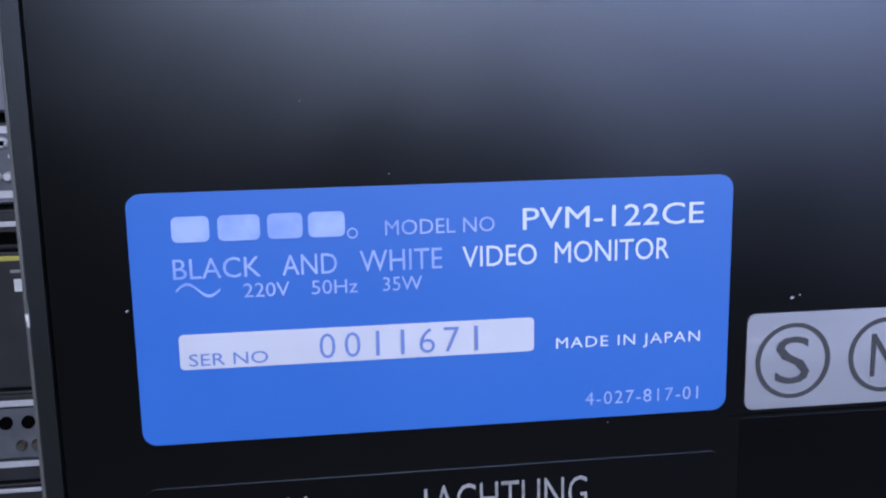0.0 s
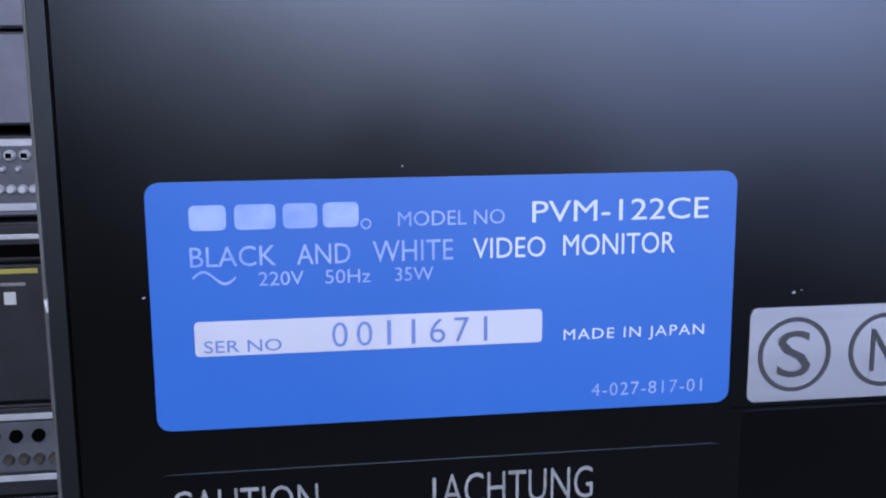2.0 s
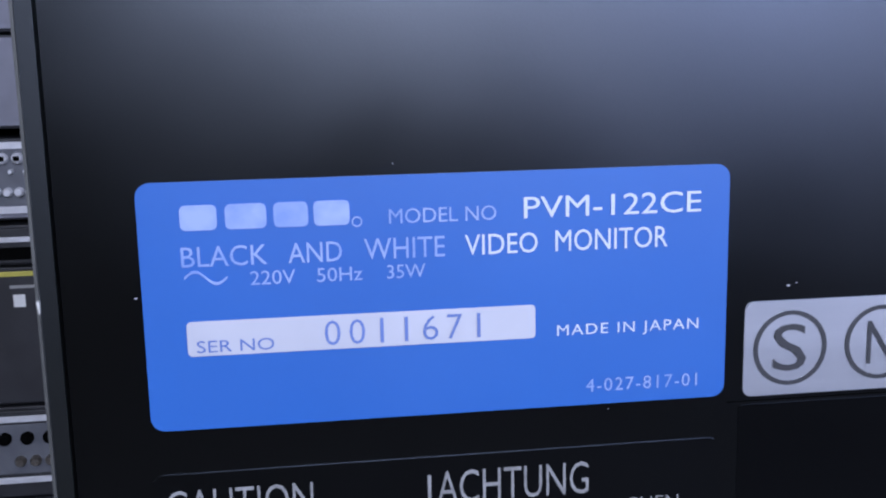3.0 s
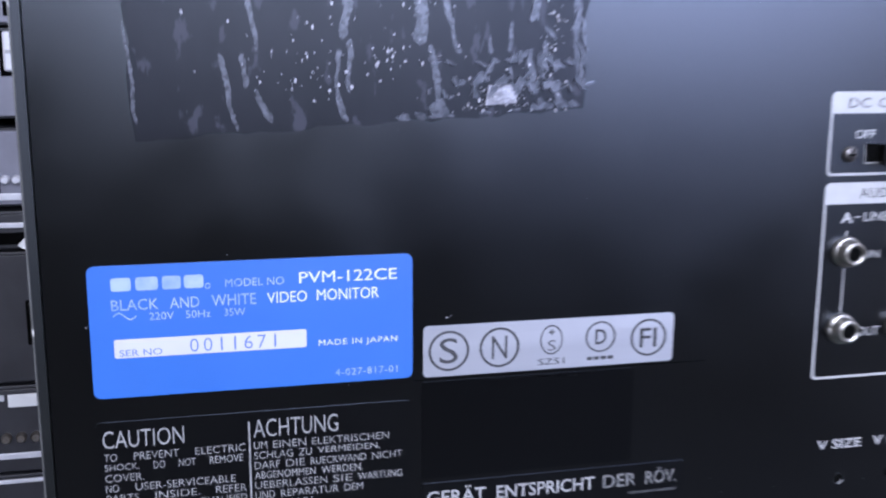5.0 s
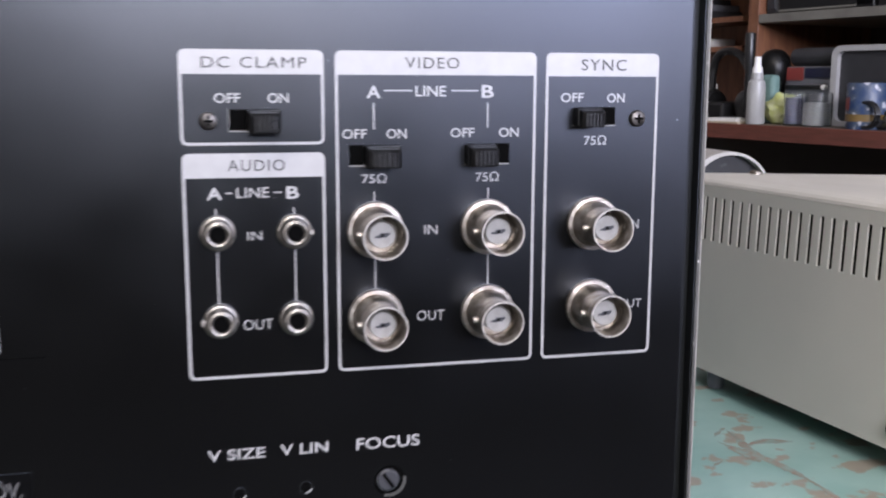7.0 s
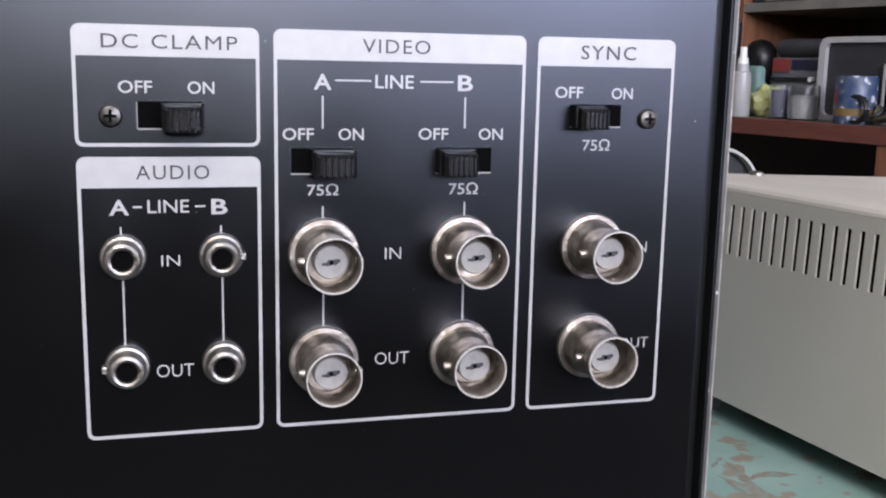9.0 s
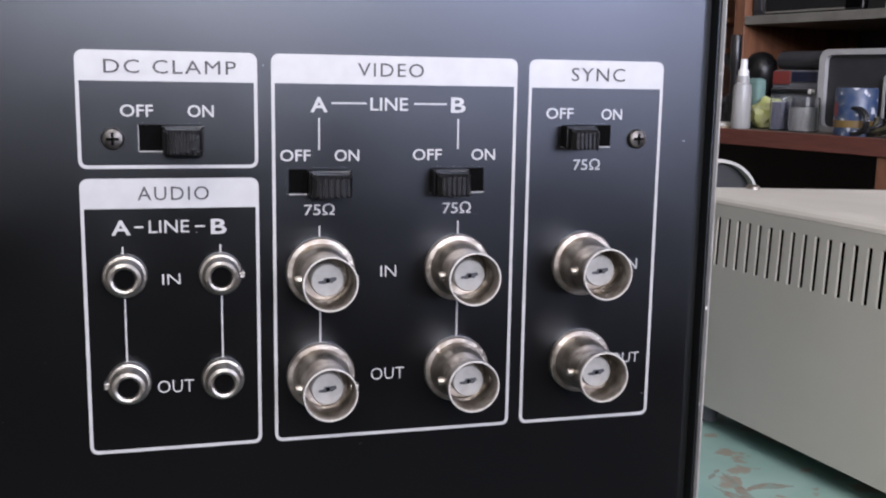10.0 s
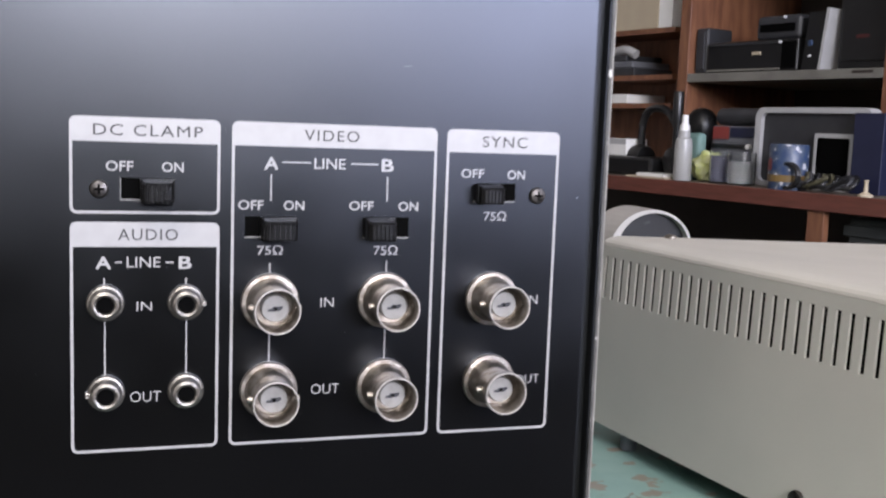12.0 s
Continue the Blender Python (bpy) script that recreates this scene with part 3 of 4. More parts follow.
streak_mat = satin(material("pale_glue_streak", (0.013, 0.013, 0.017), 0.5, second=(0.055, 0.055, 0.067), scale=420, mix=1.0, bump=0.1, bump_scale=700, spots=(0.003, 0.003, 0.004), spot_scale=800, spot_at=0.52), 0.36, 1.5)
speck_mat = material("white_paper_fleck", (0.16, 0.16, 0.18), 0.5, second=(0.42, 0.42, 0.46), scale=500, mix=1.0)


def streak(x, z_top, z_low, width, lean, sd):
    r = random.Random(sd)
    n = max(int((z_top - z_low) / 0.0006), 5)
    left, right, off = [], [], 0.0
    for i in range(n + 1):
        k = i / n
        off += r.uniform(-0.00022, 0.00022)
        w = width * (0.3 + 0.5 * abs(math.sin(2.2 * k + sd)) + 0.45 * r.random()) * (0.25 if i in (0, n) else 1)
        cx, z = x + lean * k + off, z_top + (z_low - z_top) * k
        left.append((cx - w / 2, z))
        right.append((cx + w / 2, z))
    part("glue_streak", slab(left + right[::-1], -0.0001 - 0.000003 * sd, 0.0), streak_mat, mon)


STREAKS = ((-0.1588, 0.160, 0.1400, 0.0007, 0.001), (-0.1400, 0.154, 0.1385, 0.0012, 0.0030), (-0.1358, 0.154, 0.1470, 0.0015, 0.0004), (-0.1330, 0.147, 0.1400, 0.0015, 0.0028),
           (-0.1345, 0.170, 0.1545, 0.0011, 0.0012), (-0.1160, 0.155, 0.1470, 0.0011, -0.001), (-0.1165, 0.147, 0.1400, 0.0014, 0.002), (-0.1125, 0.186, 0.1570, 0.0022, -0.0012),
           (-0.1133, 0.157, 0.1460, 0.0013, 0.0006), (-0.0975, 0.188, 0.1560, 0.0027, 0.0004), (-0.0965, 0.156, 0.1420, 0.0015, 0.0016), (-0.0935, 0.166, 0.1540, 0.0014, 0.0036),
           (-0.0835, 0.158, 0.1540, 0.0009, 0.0006), (-0.0785, 0.161, 0.1545, 0.0009, 0), (-0.0640, 0.186, 0.1480, 0.0022, 0.0008))
for i, (x, zt, zl, w, ln) in enumerate(STREAKS):
    streak(x, zt, zl, w, ln, i)
for i in range(26):
    x = -0.104 + 0.040 * rng.random()
    h = 0.0010 + 0.0034 * rng.random() ** 2
    z = 0.1396 + 0.0028 * (x + 0.104) / 0.040
    streak(x, z + h, z + 0.0003, 0.0022, 0.0004, 40 + i)
for i in range(34):
    x = -0.0625 - 0.013 * rng.random() ** 1.8
    z = 0.1440 + 0.042 * rng.random()
    streak(x, z + rng.uniform(0.002, 0.006), z, rng.uniform(0.0007, 0.0017), rng.uniform(-0.0022, 0.0022), 80 + i)
for i in range(30):
    x, z = -0.155 + 0.092 * rng.random(), 0.166 + 0.020 * rng.random() ** 0.6
    streak(x, z + rng.uniform(0.002, 0.005), z, rng.uniform(0.0006, 0.0014), rng.uniform(-0.0006, 0.0006), 120 + i)
for i in range(60):
    x = -0.079 + 0.015 * rng.gauss(0, 0.5)
    z = 0.1450 + 0.0075 * rng.random() ** 1.6 + 0.06 * (x + 0.079)
    streak(x, z + rng.uniform(0.0008, 0.003), z, rng.uniform(0.0006, 0.0022), rng.uniform(-0.002, 0.002), 160 + i)
bm = bmesh.new()
for cx, cz, rx, rz, count in ((-0.122, 0.152, 0.008, 0.008, 46), (-0.104, 0.153, 0.007, 0.005, 34), (-0.100, 0.166, 0.012, 0.008, 18), (-0.086, 0.1425, 0.006, 0.0016, 16), (-0.080, 0.146, 0.009, 0.004, 60), (-0.068, 0.155, 0.005, 0.012, 40), (-0.110, 0.158, 0.040, 0.018, 44)):
    for i in range(count):
        x, z, q = cx + rx * rng.gauss(0, 0.6), cz + rz * rng.gauss(0, 0.6), 0.00009 + 0.00027 * rng.random() ** 3
        if -0.157 < x < -0.063 and z > 0.1415:
            slab([(x + q * math.cos(a) * rng.uniform(0.5, 1.2), z + 1.5 * q * math.sin(a) * rng.uniform(0.5, 1.2)) for a in (0.0, 1.05, 2.1, 3.14, 4.2, 5.24)], -0.0006, 0.0, bm)
tagged(part("glue_specks", bm, speck_mat, mon), kind="stuff")
part("foil_scrap", slab([(-0.0845, 0.1432), (-0.0775, 0.1436), (-0.0772, 0.1476), (-0.0838, 0.1475)], -0.0007, 0.0), material("torn_foil", (0.22, 0.22, 0.25), 0.45, 0.2, bump=0.8, bump_scale=700, second=(0.10, 0.10, 0.115), scale=500, mix=1.0), mon)

# ---- connector fields: printed frames ----
def field(x0, x1, z0, z1, zh, title, tx0, tx1, tz0, tz1):
    """White screen-printed frame with a solid header; dark title knocked out of it."""
    lw = 0.00058
    n = 6
    outer = outline(x0, x1, z0, z1, 0.0014, n)
    inner = outline(x0 + lw, x1 - lw, z0 + lw, zh, 0.0009, n)
    for i in range(2 * (n + 1)):
        inner[i] = (min(max(inner[i][0], x0 + lw), x1 - lw), inner[i][1])
    inner[:n + 1] = [(x1 - lw, zh)] * (n + 1)
    inner[n + 1:2 * n + 2] = [(x0 + lw, zh)] * (n + 1)
    bm = ring_plate(outer, inner, -0.00012, 0.00003)
    bmesh.ops.remove_doubles(bm, verts=bm.verts, dist=1e-6)
    fr = part("printed_frame", bm, PRINT, mon, "white screen-printed frame with a solid header")
    word(title, tx0, tx1, tz0, tz1, HEADER_INK, fr, -0.00012, 0.0, spacing=1.15)


field(0.0, 0.0300, 0.1257, 0.1456, 0.1405, "DC CLAMP", 0.0046, 0.0264, 0.1418, 0.1441)
field(0.0, 0.0300, 0.0750, 0.1240, 0.1188, "AUDIO", 0.0094, 0.0214, 0.1202, 0.1226)
field(0.0324, 0.0777, 0.0750, 0.1456, 0.1405, "VIDEO", 0.0477, 0.0598, 0.1419, 0.1443)
field(0.0800, 0.1074, 0.0750, 0.1456, 0.1404, "SYNC", 0.0884, 0.0993, 0.1417, 0.1442)
for body, x0, x1, z0, z1, wt in (
        ("OFF", 0.0070, 0.0124, 0.1345, 0.1366, 0.012), ("ON", 0.0181, 0.0225, 0.1345, 0.1366, 0.012),
        ("A", 0.0049, 0.0081, 0.1142, 0.1168, 0.02), ("LINE", 0.0111, 0.0179, 0.1145, 0.1167, 0.004), ("B", 0.0216, 0.0243, 0.1141, 0.1168, 0.02),
        ("IN", 0.0131, 0.0162, 0.1053, 0.1072, -0.004), ("OUT", 0.0118, 0.0181, 0.0856, 0.0879, -0.006),
        ("A", 0.0392, 0.0423, 0.1355, 0.1382, 0.02), ("LINE", 0.0500, 0.0569, 0.1359, 0.1382, 0.01), ("B", 0.0650, 0.0678, 0.1356, 0.1384, 0.02),
        ("OFF", 0.0338, 0.0392, 0.1268, 0.1289, 0.012), ("ON", 0.0435, 0.0480, 0.1268, 0.1289, 0.012),
        ("OFF", 0.0579, 0.0634, 0.1269, 0.1290, 0.012), ("ON", 0.0691, 0.0737, 0.1269, 0.1290, 0.012),
        ("75Ω", 0.0380, 0.0435, 0.1171, 0.1192, 0.008), ("75Ω", 0.0637, 0.0692, 0.1170, 0.1192, 0.008),
        ("IN", 0.0520, 0.0550, 0.1054, 0.1075, -0.004), ("OUT", 0.0503, 0.0567, 0.0857, 0.0880, -0.006),
        ("OFF", 0.0836, 0.0891, 0.1346, 0.1367, 0.012), ("ON", 0.0948, 0.0991, 0.1345, 0.1366, 0.012),
        ("75Ω", 0.0894, 0.0949, 0.1249, 0.1271, 0.008), ("IN", 0.1009, 0.1037, 0.1053, 0.1074, -0.004), ("OUT", 0.0989, 0.1051, 0.0862, 0.0883, -0.006),
        ("V SIZE", 0.0032, 0.0157, 0.0563, 0.0588, 0.012), ("V LIN", 0.0190, 0.0298, 0.0564, 0.0589, 0.012), ("FOCUS", 0.0362, 0.0509, 0.0562, 0.0590, 0.012)):
    word(body, x0, x1, z0, z1, PRINT, mon, 0.0, wt)
for x0, x1, z0, z1 in ((0.0087, 0.0102, 0.1154, 0.1157), (0.0189, 0.0206, 0.1154, 0.1157), (0.0430, 0.0493, 0.1370, 0.1373), (0.0581, 0.0642, 0.1370, 0.1373),
                       (0.0406, 0.0409, 0.1288, 0.1345), (0.0663, 0.0666, 0.1290, 0.1345), (0.0406, 0.0409, 0.112, 0.1152), (0.0666, 0.0669, 0.112, 0.1156),
                       (0.0407, 0.0410, 0.091, 0.1005), (0.0667, 0.0670, 0.091, 0.1005), (0.0065, 0.0068, 0.109, 0.1122), (0.0230, 0.0233, 0.109, 0.1122),
                       (0.0066, 0.0069, 0.090, 0.1030), (0.0231, 0.0234, 0.090, 0.1030)):
    bar(x0, x1, z0, z1, PRINT, mon, 0.0, "printed_line")

# ---- connectors ----
def bnc(x, z):
    prof = [(0.0063, 0.0), (0.0063, -0.0009), (0.0061, -0.00118), (0.0053, -0.00122), (0.00515, -0.0016), (0.0050, -0.0030), (0.00475, -0.0036), (0.0044, -0.0042), (0.0043, -0.0052), (0.0038, -0.0053)]
    root = part("bnc_socket", lathe(prof, 40, "Y", (x, 0, z)), NICKEL, mon, "nickel-plated bayonet coaxial socket", True)
    prof = [(0.0040, -0.0050), (0.00432, -0.0054), (0.0044, -0.0095), (0.0047, -0.0100), (0.0048, -0.0123), (0.00475, -0.0126), (0.0046, -0.0126), (0.00452, -0.0123), (0.0043, -0.0050)]
    part("barrel", lathe(prof, 40, "Y", (x, 0, z)), NICKEL, root, smooth=True)
    part("rim", lathe([(0.00480, -0.0123), (0.00482, -0.0126), (0.00474, -0.0128), (0.00456, -0.0128), (0.00450, -0.0126), (0.00452, -0.0123)], 40, "Y", (x, 0, z), caps=False), RIM_GLINT, root, "pale rim with its highlight in the colour", True)
    part("insulator", lathe([(0.00295, -0.0050), (0.00295, -0.0086), (0.00275, -0.0089)], 28, "Y", (x, 0, z)), INSULATOR, root, "white plastic insulator", True)
    ct, sn = math.cos(0.2), math.sin(0.2)
    cut = [(-0.0017, -0.0001), (-0.0007, -0.00045), (0.0002, -0.0004), (0.0006, -0.0006), (0.0016, -0.00015), (0.0015, 0.00035), (0.0006, 0.0004), (-0.0004, 0.0006), (-0.0008, 0.0002), (-0.0016, 0.00025)]
    part("slot", slab([(x + u * ct - w * sn, z + u * sn + w * ct) for u, w in cut], -0.0091, -0.0088), CHARCOAL, root)
    part("pin_hole", slab(circle(x, z, 0.00038, 16), -0.00915, -0.0088), HOLE, root)
    for sgn in (-1, 1):
        prof = [(0.0008, 0.0), (0.0008, 0.0010), (0.0006, 0.0014)]
        part("bayonet_lug", lathe(prof if sgn > 0 else [(r, -h) for r, h in prof], 14, "X", (x + sgn * 0.0042, -0.0080, z)), NICKEL, root, smooth=True)


for cx, cz in ((0.0409, 0.1068), (0.0409, 0.0872), (0.0666, 0.1068), (0.0668, 0.0871), (0.0920, 0.1068), (0.0921, 0.0873)):
    bnc(cx, cz)


def phono(x, z, tab):
    z -= 0.0002
    prof = [(0.0038, 0.0), (0.0038, -0.0008), (0.0036, -0.0012), (0.0032, -0.0014), (0.0030, -0.0032), (0.0028, -0.0039), (0.0023, -0.0042), (0.0019, -0.0040), (0.0017, -0.0034), (0.0017, -0.0018)]
    root = part("phono_socket", lathe(prof, 36, "Y", (x, 0, z)), NICKEL_DULL, mon, "nickel phono socket with a dark bore", True)
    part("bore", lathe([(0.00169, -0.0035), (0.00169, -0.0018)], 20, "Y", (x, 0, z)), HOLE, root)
    if tab:
        part("lug", cube(x + tab * 0.0037 - 0.0005, x + tab * 0.0037 + 0.0005, -0.0016, 0, z - 0.0008, z + 0.0004, 0.0002), NICKEL_DULL, root)


for cx, cz, tab in ((0.0069, 0.1073, 0), (0.0231, 0.1072, 1), (0.0070, 0.0881, -1), (0.0232, 0.0880, 0)):
    phono(cx, cz, tab)


def slide_switch(x0, x1, z0, z1, k0, k1):
    root = part("slide_switch", ring_plate(outline(x0 - 0.0003, x1 + 0.0003, z0 - 0.0003, z1 + 0.0003, 0.0001, 1), outline(x0, x1, z0, z1, 0.0001, 1), -0.00004, 0.0002), PANEL, mon, "black slide switch in a slot")
    part("slot", cube(x0, x1, -0.00003, 0.0002, z0, z1), HOLE, root)
    bar(x0, x1, z0 - 0.0001, z0 + 0.00015, PRINT_GREY, root, -0.00004, "bare_edge")
    loop = [(k1, 0.0), (k1, -0.0026), (k1 - 0.0003, -0.0027), (k1 - 0.0003, -0.0045), (k1 - 0.0006, -0.0049)]
    mid, half = (k0 + k1) / 2, (k1 - k0) / 2
    step = (k1 - k0 - 0.0012) / 6
    for i in range(6):
        x = k1 - 0.0006 - i * step
        for u, y in ((0.2, -0.0053), (0.3, -0.0056), (0.7, -0.0056), (0.8, -0.0053)):
            loop.append((x - step * u, y + 0.0005 * ((x - step * u - mid) / half) ** 4))
    loop += [(k0 + 0.0006, -0.0049), (k0 + 0.0003, -0.0045), (k0 + 0.0003, -0.0027), (k0, -0.0026), (k0, 0.0)]
    bm = bmesh.new()
    low = [bm.verts.new((x, y, z0 + (0.0002 if y < -0.0053 else -0.0002 if y < -0.00265 else 0.0002))) for x, y in loop]
    top = [bm.verts.new((x, y, z1 - (0.0014 if y < -0.0053 else 0.0012 if y < -0.0048 else 0.0009 if y < -0.00265 else 0.0002))) for x, y in loop]
    crest = [bm.verts.new((mid + (x - mid) * 0.93, min(y * 0.86, 0.0), z1 - (0.0007 if y < -0.0048 else 0.0005 if y < -0.00265 else 0.0002))) for x, y in loop]
    bm.faces.new(low)
    bm.faces.new(crest)
    for one, two in ((low, top), (top, crest)):
        for a in range(len(loop)):
            b = (a + 1) % len(loop)
            bm.faces.new((one[a], one[b], two[b], two[a]))
    part("knob", bm, KNOB, root, "worn black plastic slider")


slide_switch(0.0099, 0.0205, 0.1286, 0.1332, 0.0138, 0.0207)
bar(0.0098, 0.00995, 0.1287, 0.1331, PRINT_GREY, mon, -0.00004, "bare_edge")
slide_switch(0.0353, 0.0463, 0.1209, 0.1254, 0.0386, 0.0463)
slide_switch(0.0612, 0.0716, 0.1209, 0.1255, 0.0613, 0.0681)
slide_switch(0.0868, 0.0969, 0.1293, 0.1335, 0.0869, 0.0930)


def cross_screw(x, z, r, mat, parent, y=0.0, name="screw"):
    root = part(name, lathe([(r, 0.0), (r, -0.0005), (r * 0.85, -0.0010), (r * 0.45, -0.0013)], 24, "Y", (x, y, z)), mat, parent, "domed cross-head screw", True)
    part("recess", cube(x - r * 0.55, x + r * 0.55, y - 0.00135, y - 0.0009, z - r * 0.13, z + r * 0.13), HOLE, root)
    part("recess", cube(x - r * 0.13, x + r * 0.13, y - 0.00136, y - 0.0009, z - r * 0.55, z + r * 0.55), HOLE, root)


cross_screw(0.0057, 0.1308, 0.0019, SCREW, mon)
cross_screw(0.1023, 0.1309, 0.0019, SCREW, mon)
cross_screw(0.0872, 0.0246, 0.0027, SCREW, mon)
part("white_button", lathe([(0.0019, 0.0), (0.0019, -0.0012), (0.0013, -0.0018)], 24, "Y", (0.0681, 0, 0.0246)), WHITE, mon, "small white plastic button", True)
for x, z in ((0.0099, 0.0481), (0.0246, 0.0484)):
    part("trimmer_hole", slab(circle(x, z, 0.0013, 20), -0.00006, 0.0), HOLE, mon)
    lip = [(x + 0.0015 * math.cos(radians(a)), z + 0.0015 * math.sin(radians(a))) for a in range(-95, -14, 10)]
    part("bare_lip", slab(lip + [(x + 0.0011 * math.cos(radians(a)), z + 0.0011 * math.sin(radians(a))) for a in range(-15, -96, -10)], -0.00012, 0.0), PRINT_GREY, mon)
    part("hole_edge", ring_plate(circle(x, z, 0.0016, 20), circle(x, z, 0.0013, 20), -0.00008, 0.0), CASE, mon)
FX, FZ = 0.0439, 0.0482
part("focus_well", slab(circle(FX, FZ, 0.0037, 32), -0.00006, 0.0), HOLE, mon)
# crescent that draws the highlight on the well's lower right lip
crescent = [(FX + 0.0038 * math.cos(radians(a)), FZ + 0.0038 * math.sin(radians(a))) for a in range(-110, 11, 8)]
part("worn_lip", slab(crescent + [(FX - 0.0003 + 0.0034 * math.cos(radians(a)), FZ + 0.0003 + 0.0034 * math.sin(radians(a))) for a in range(10, -111, -8)], -0.00014, 0.0), WORN, mon)
foc = part("focus_knob", lathe([(0.0026, 0.0), (0.0026, -0.0006), (0.0022, -0.0009)], 28, "Y", (FX - 0.0005, 0, FZ + 0.0004)), CHARCOAL, mon, "slotted dark grey focus adjuster", True)
ca, sa = math.cos(radians(55)), math.sin(radians(55))
part("slot", slab([(FX - 0.0005 + u * ca - w * sa, FZ + 0.0004 - u * sa - w * ca) for u, w in ((-0.0021, -0.0004), (0.0021, -0.0004), (0.0021, 0.0004), (-0.0021, 0.0004))], -0.0011, -0.0008), HOLE, foc)
bm = bmesh.new()
for x, z, q in ((0.0838, 0.0252, 0.0003), (0.0832, 0.0238, 0.00035), (0.0842, 0.0229, 0.0004), (0.0850, 0.0226, 0.0003), (0.0905, 0.0288, 0.0003), (0.0836, 0.0262, 0.0002)):
    slab([(x - q, z), (x - 0.2 * q, z - 0.9 * q), (x + q, z - 0.2 * q), (x + 0.3 * q, z + 0.8 * q)], -0.00008, 0.0, bm)
tagged(part("chipped_paint", bm, WHITE, mon), kind="stuff")
part("socket_recess", lathe([(0.0075, 0.0), (0.0075, -0.0004), (0.0062, -0.0004), (0.0058, 0.0)], 32, "Y", (-0.0912, 0, 0.030)), CASE, mon, "round dark recess low on the panel", True)
# scratches and flecks of bare metal
rs = random.Random(9)
bm = bmesh.new()
for x0, x1, z in ((-0.071, -0.0665, 0.0808), (-0.0640, -0.0615, 0.0806)):
    slab([(x0, z), (x1, z + 0.0001), (x1, z + 0.0003), (x0, z + 0.0003)], -0.00006, 0.0, bm)
tagged(part("scratches", bm, PRINT_GREY, mon), kind="stuff")
part("faint_scratch", slab([(0.0693, 0.1588), (0.0713, 0.1589), (0.0713, 0.1591), (0.0693, 0.1590)], -0.00006, 0.0), FAINT, mon)
bm = bmesh.new()
for i in range(90):
    x, z, q = rs.uniform(-0.175, 0.113), rs.uniform(0.02, 0.18), 0.00004 + 0.00009 * rs.random() ** 3
    slab([(x - q, z), (x, z - q), (x + q, z), (x, z + q)], -0.00006, 0.0, bm)
for x, z, q in ((-0.0926, 0.0963, 0.00026), (-0.0916, 0.0966, 0.00014), (-0.1690, 0.0985, 0.00022), (0.1125, 0.1305, 0.0002)):
    slab([(x - q, z), (x, z - 0.6 * q), (x + q, z + 0.2 * q), (x, z + 0.7 * q)], -0.0001, 0.0, bm)
tagged(part("dust_flecks", bm, speck_mat, mon), kind="stuff")

# ---- the grey instrument case ----
ang = radians(7.6)
# it leans a little, its far feet gone
case_m = Matrix.Translation((0.2325, 0.1350, 0.012)) @ Matrix.Rotation(ang, 4, "Z") @ Matrix.Rotation(radians(2.2), 4, "Y") @ Matrix.Translation((0, 0, -0.012))
ic = thing("instrument_case", case_m, "grey metal instrument case with a slotted side and a beige lid", "case")
CY0, CY1, CW = -0.158, 0.0765, 0.258
SLOT0, PITCH, SZ0, SZ1 = 0.0735, 0.00614, 0.0690, 0.0886
cuts = [(CY0, True)]
for i in reversed(range(37)):
    yc = SLOT0 - i * PITCH
    if yc > CY0 + 0.006:
        cuts += [(yc - 0.0011, False), (yc + 0.0011, True)]
cuts.append((CY1, True))
bm = bmesh.new()
levels = (0.010, SZ0, SZ1, 0.0937)
grid = [[bm.verts.new((0, y, z)) for z in levels] for y, _ in cuts]
for k in range(len(cuts) - 1):
    for j in range(3):
        if j != 1 or cuts[k][1]:
            bm.faces.new((grid[k][j], grid[k][j + 1], grid[k + 1][j + 1], grid[k + 1][j]))
bm.normal_update()
bmesh.ops.solidify(bm, geom=bm.faces[:], thickness=0.0009)
low = min(v.co.x for v in bm.verts)
for v in bm.verts:
    v.co.x -= low
part("side_panel", bm, BOX_SIDE, ic, "grey painted side with a row of upright vent slots")
# black sheet stands in for the dark inside behind the slots
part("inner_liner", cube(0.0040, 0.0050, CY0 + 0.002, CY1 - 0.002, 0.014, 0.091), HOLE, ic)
lid = [(0.0, 0.0939), (0.0004, 0.0952), (0.0016, 0.0964), (0.0040, 0.0973), (0.009, 0.0980), (CW, 0.0980), (CW, 0.0945), (0.012, 0.0945), (0.004, 0.0940)]
part("lid", slab(lid, CY0, CY1 + 0.001), BOX_TOP, ic, "beige painted lid with a rolled edge")
part("end_panel", cube(0.0012, CW, CY1 - 0.0015, CY1, 0.010, 0.0937), BOX_SIDE, ic)
part("base_plate", cube(0.0012, CW, CY0, CY1 - 0.0016, 0.010, 0.0115), BOX_SIDE, ic)
for fy in (0.056, CY0 + 0.03):
    part("foot", lathe([(0.0035, 0.0006), (0.004, 0.002), (0.004, 0.010)], 18, "Z", (0.009, fy, 0)), GREY, ic)
part("lid_screw", lathe([(0.003, 0.0980), (0.003, 0.0990), (0.0018, 0.0998)], 18, "Z", (0.0352, CY1 - 0.0035, 0)), NICKEL, ic, "bright lid screw", True)
part("side_screw", lathe([(0.0035, 0.0), (0.0033, -0.0014), (0.0016, -0.0022)], 18, "X", (0.0, -0.0583, 0.0180)), SCREW, ic, "bright side screw", True)

# ---- equipment rack behind ----
RY = 1.5
rack = thing("equipment_rack", pose(0, RY, ZF), "black equipment rack filled with players, standing behind the bench", "rack")
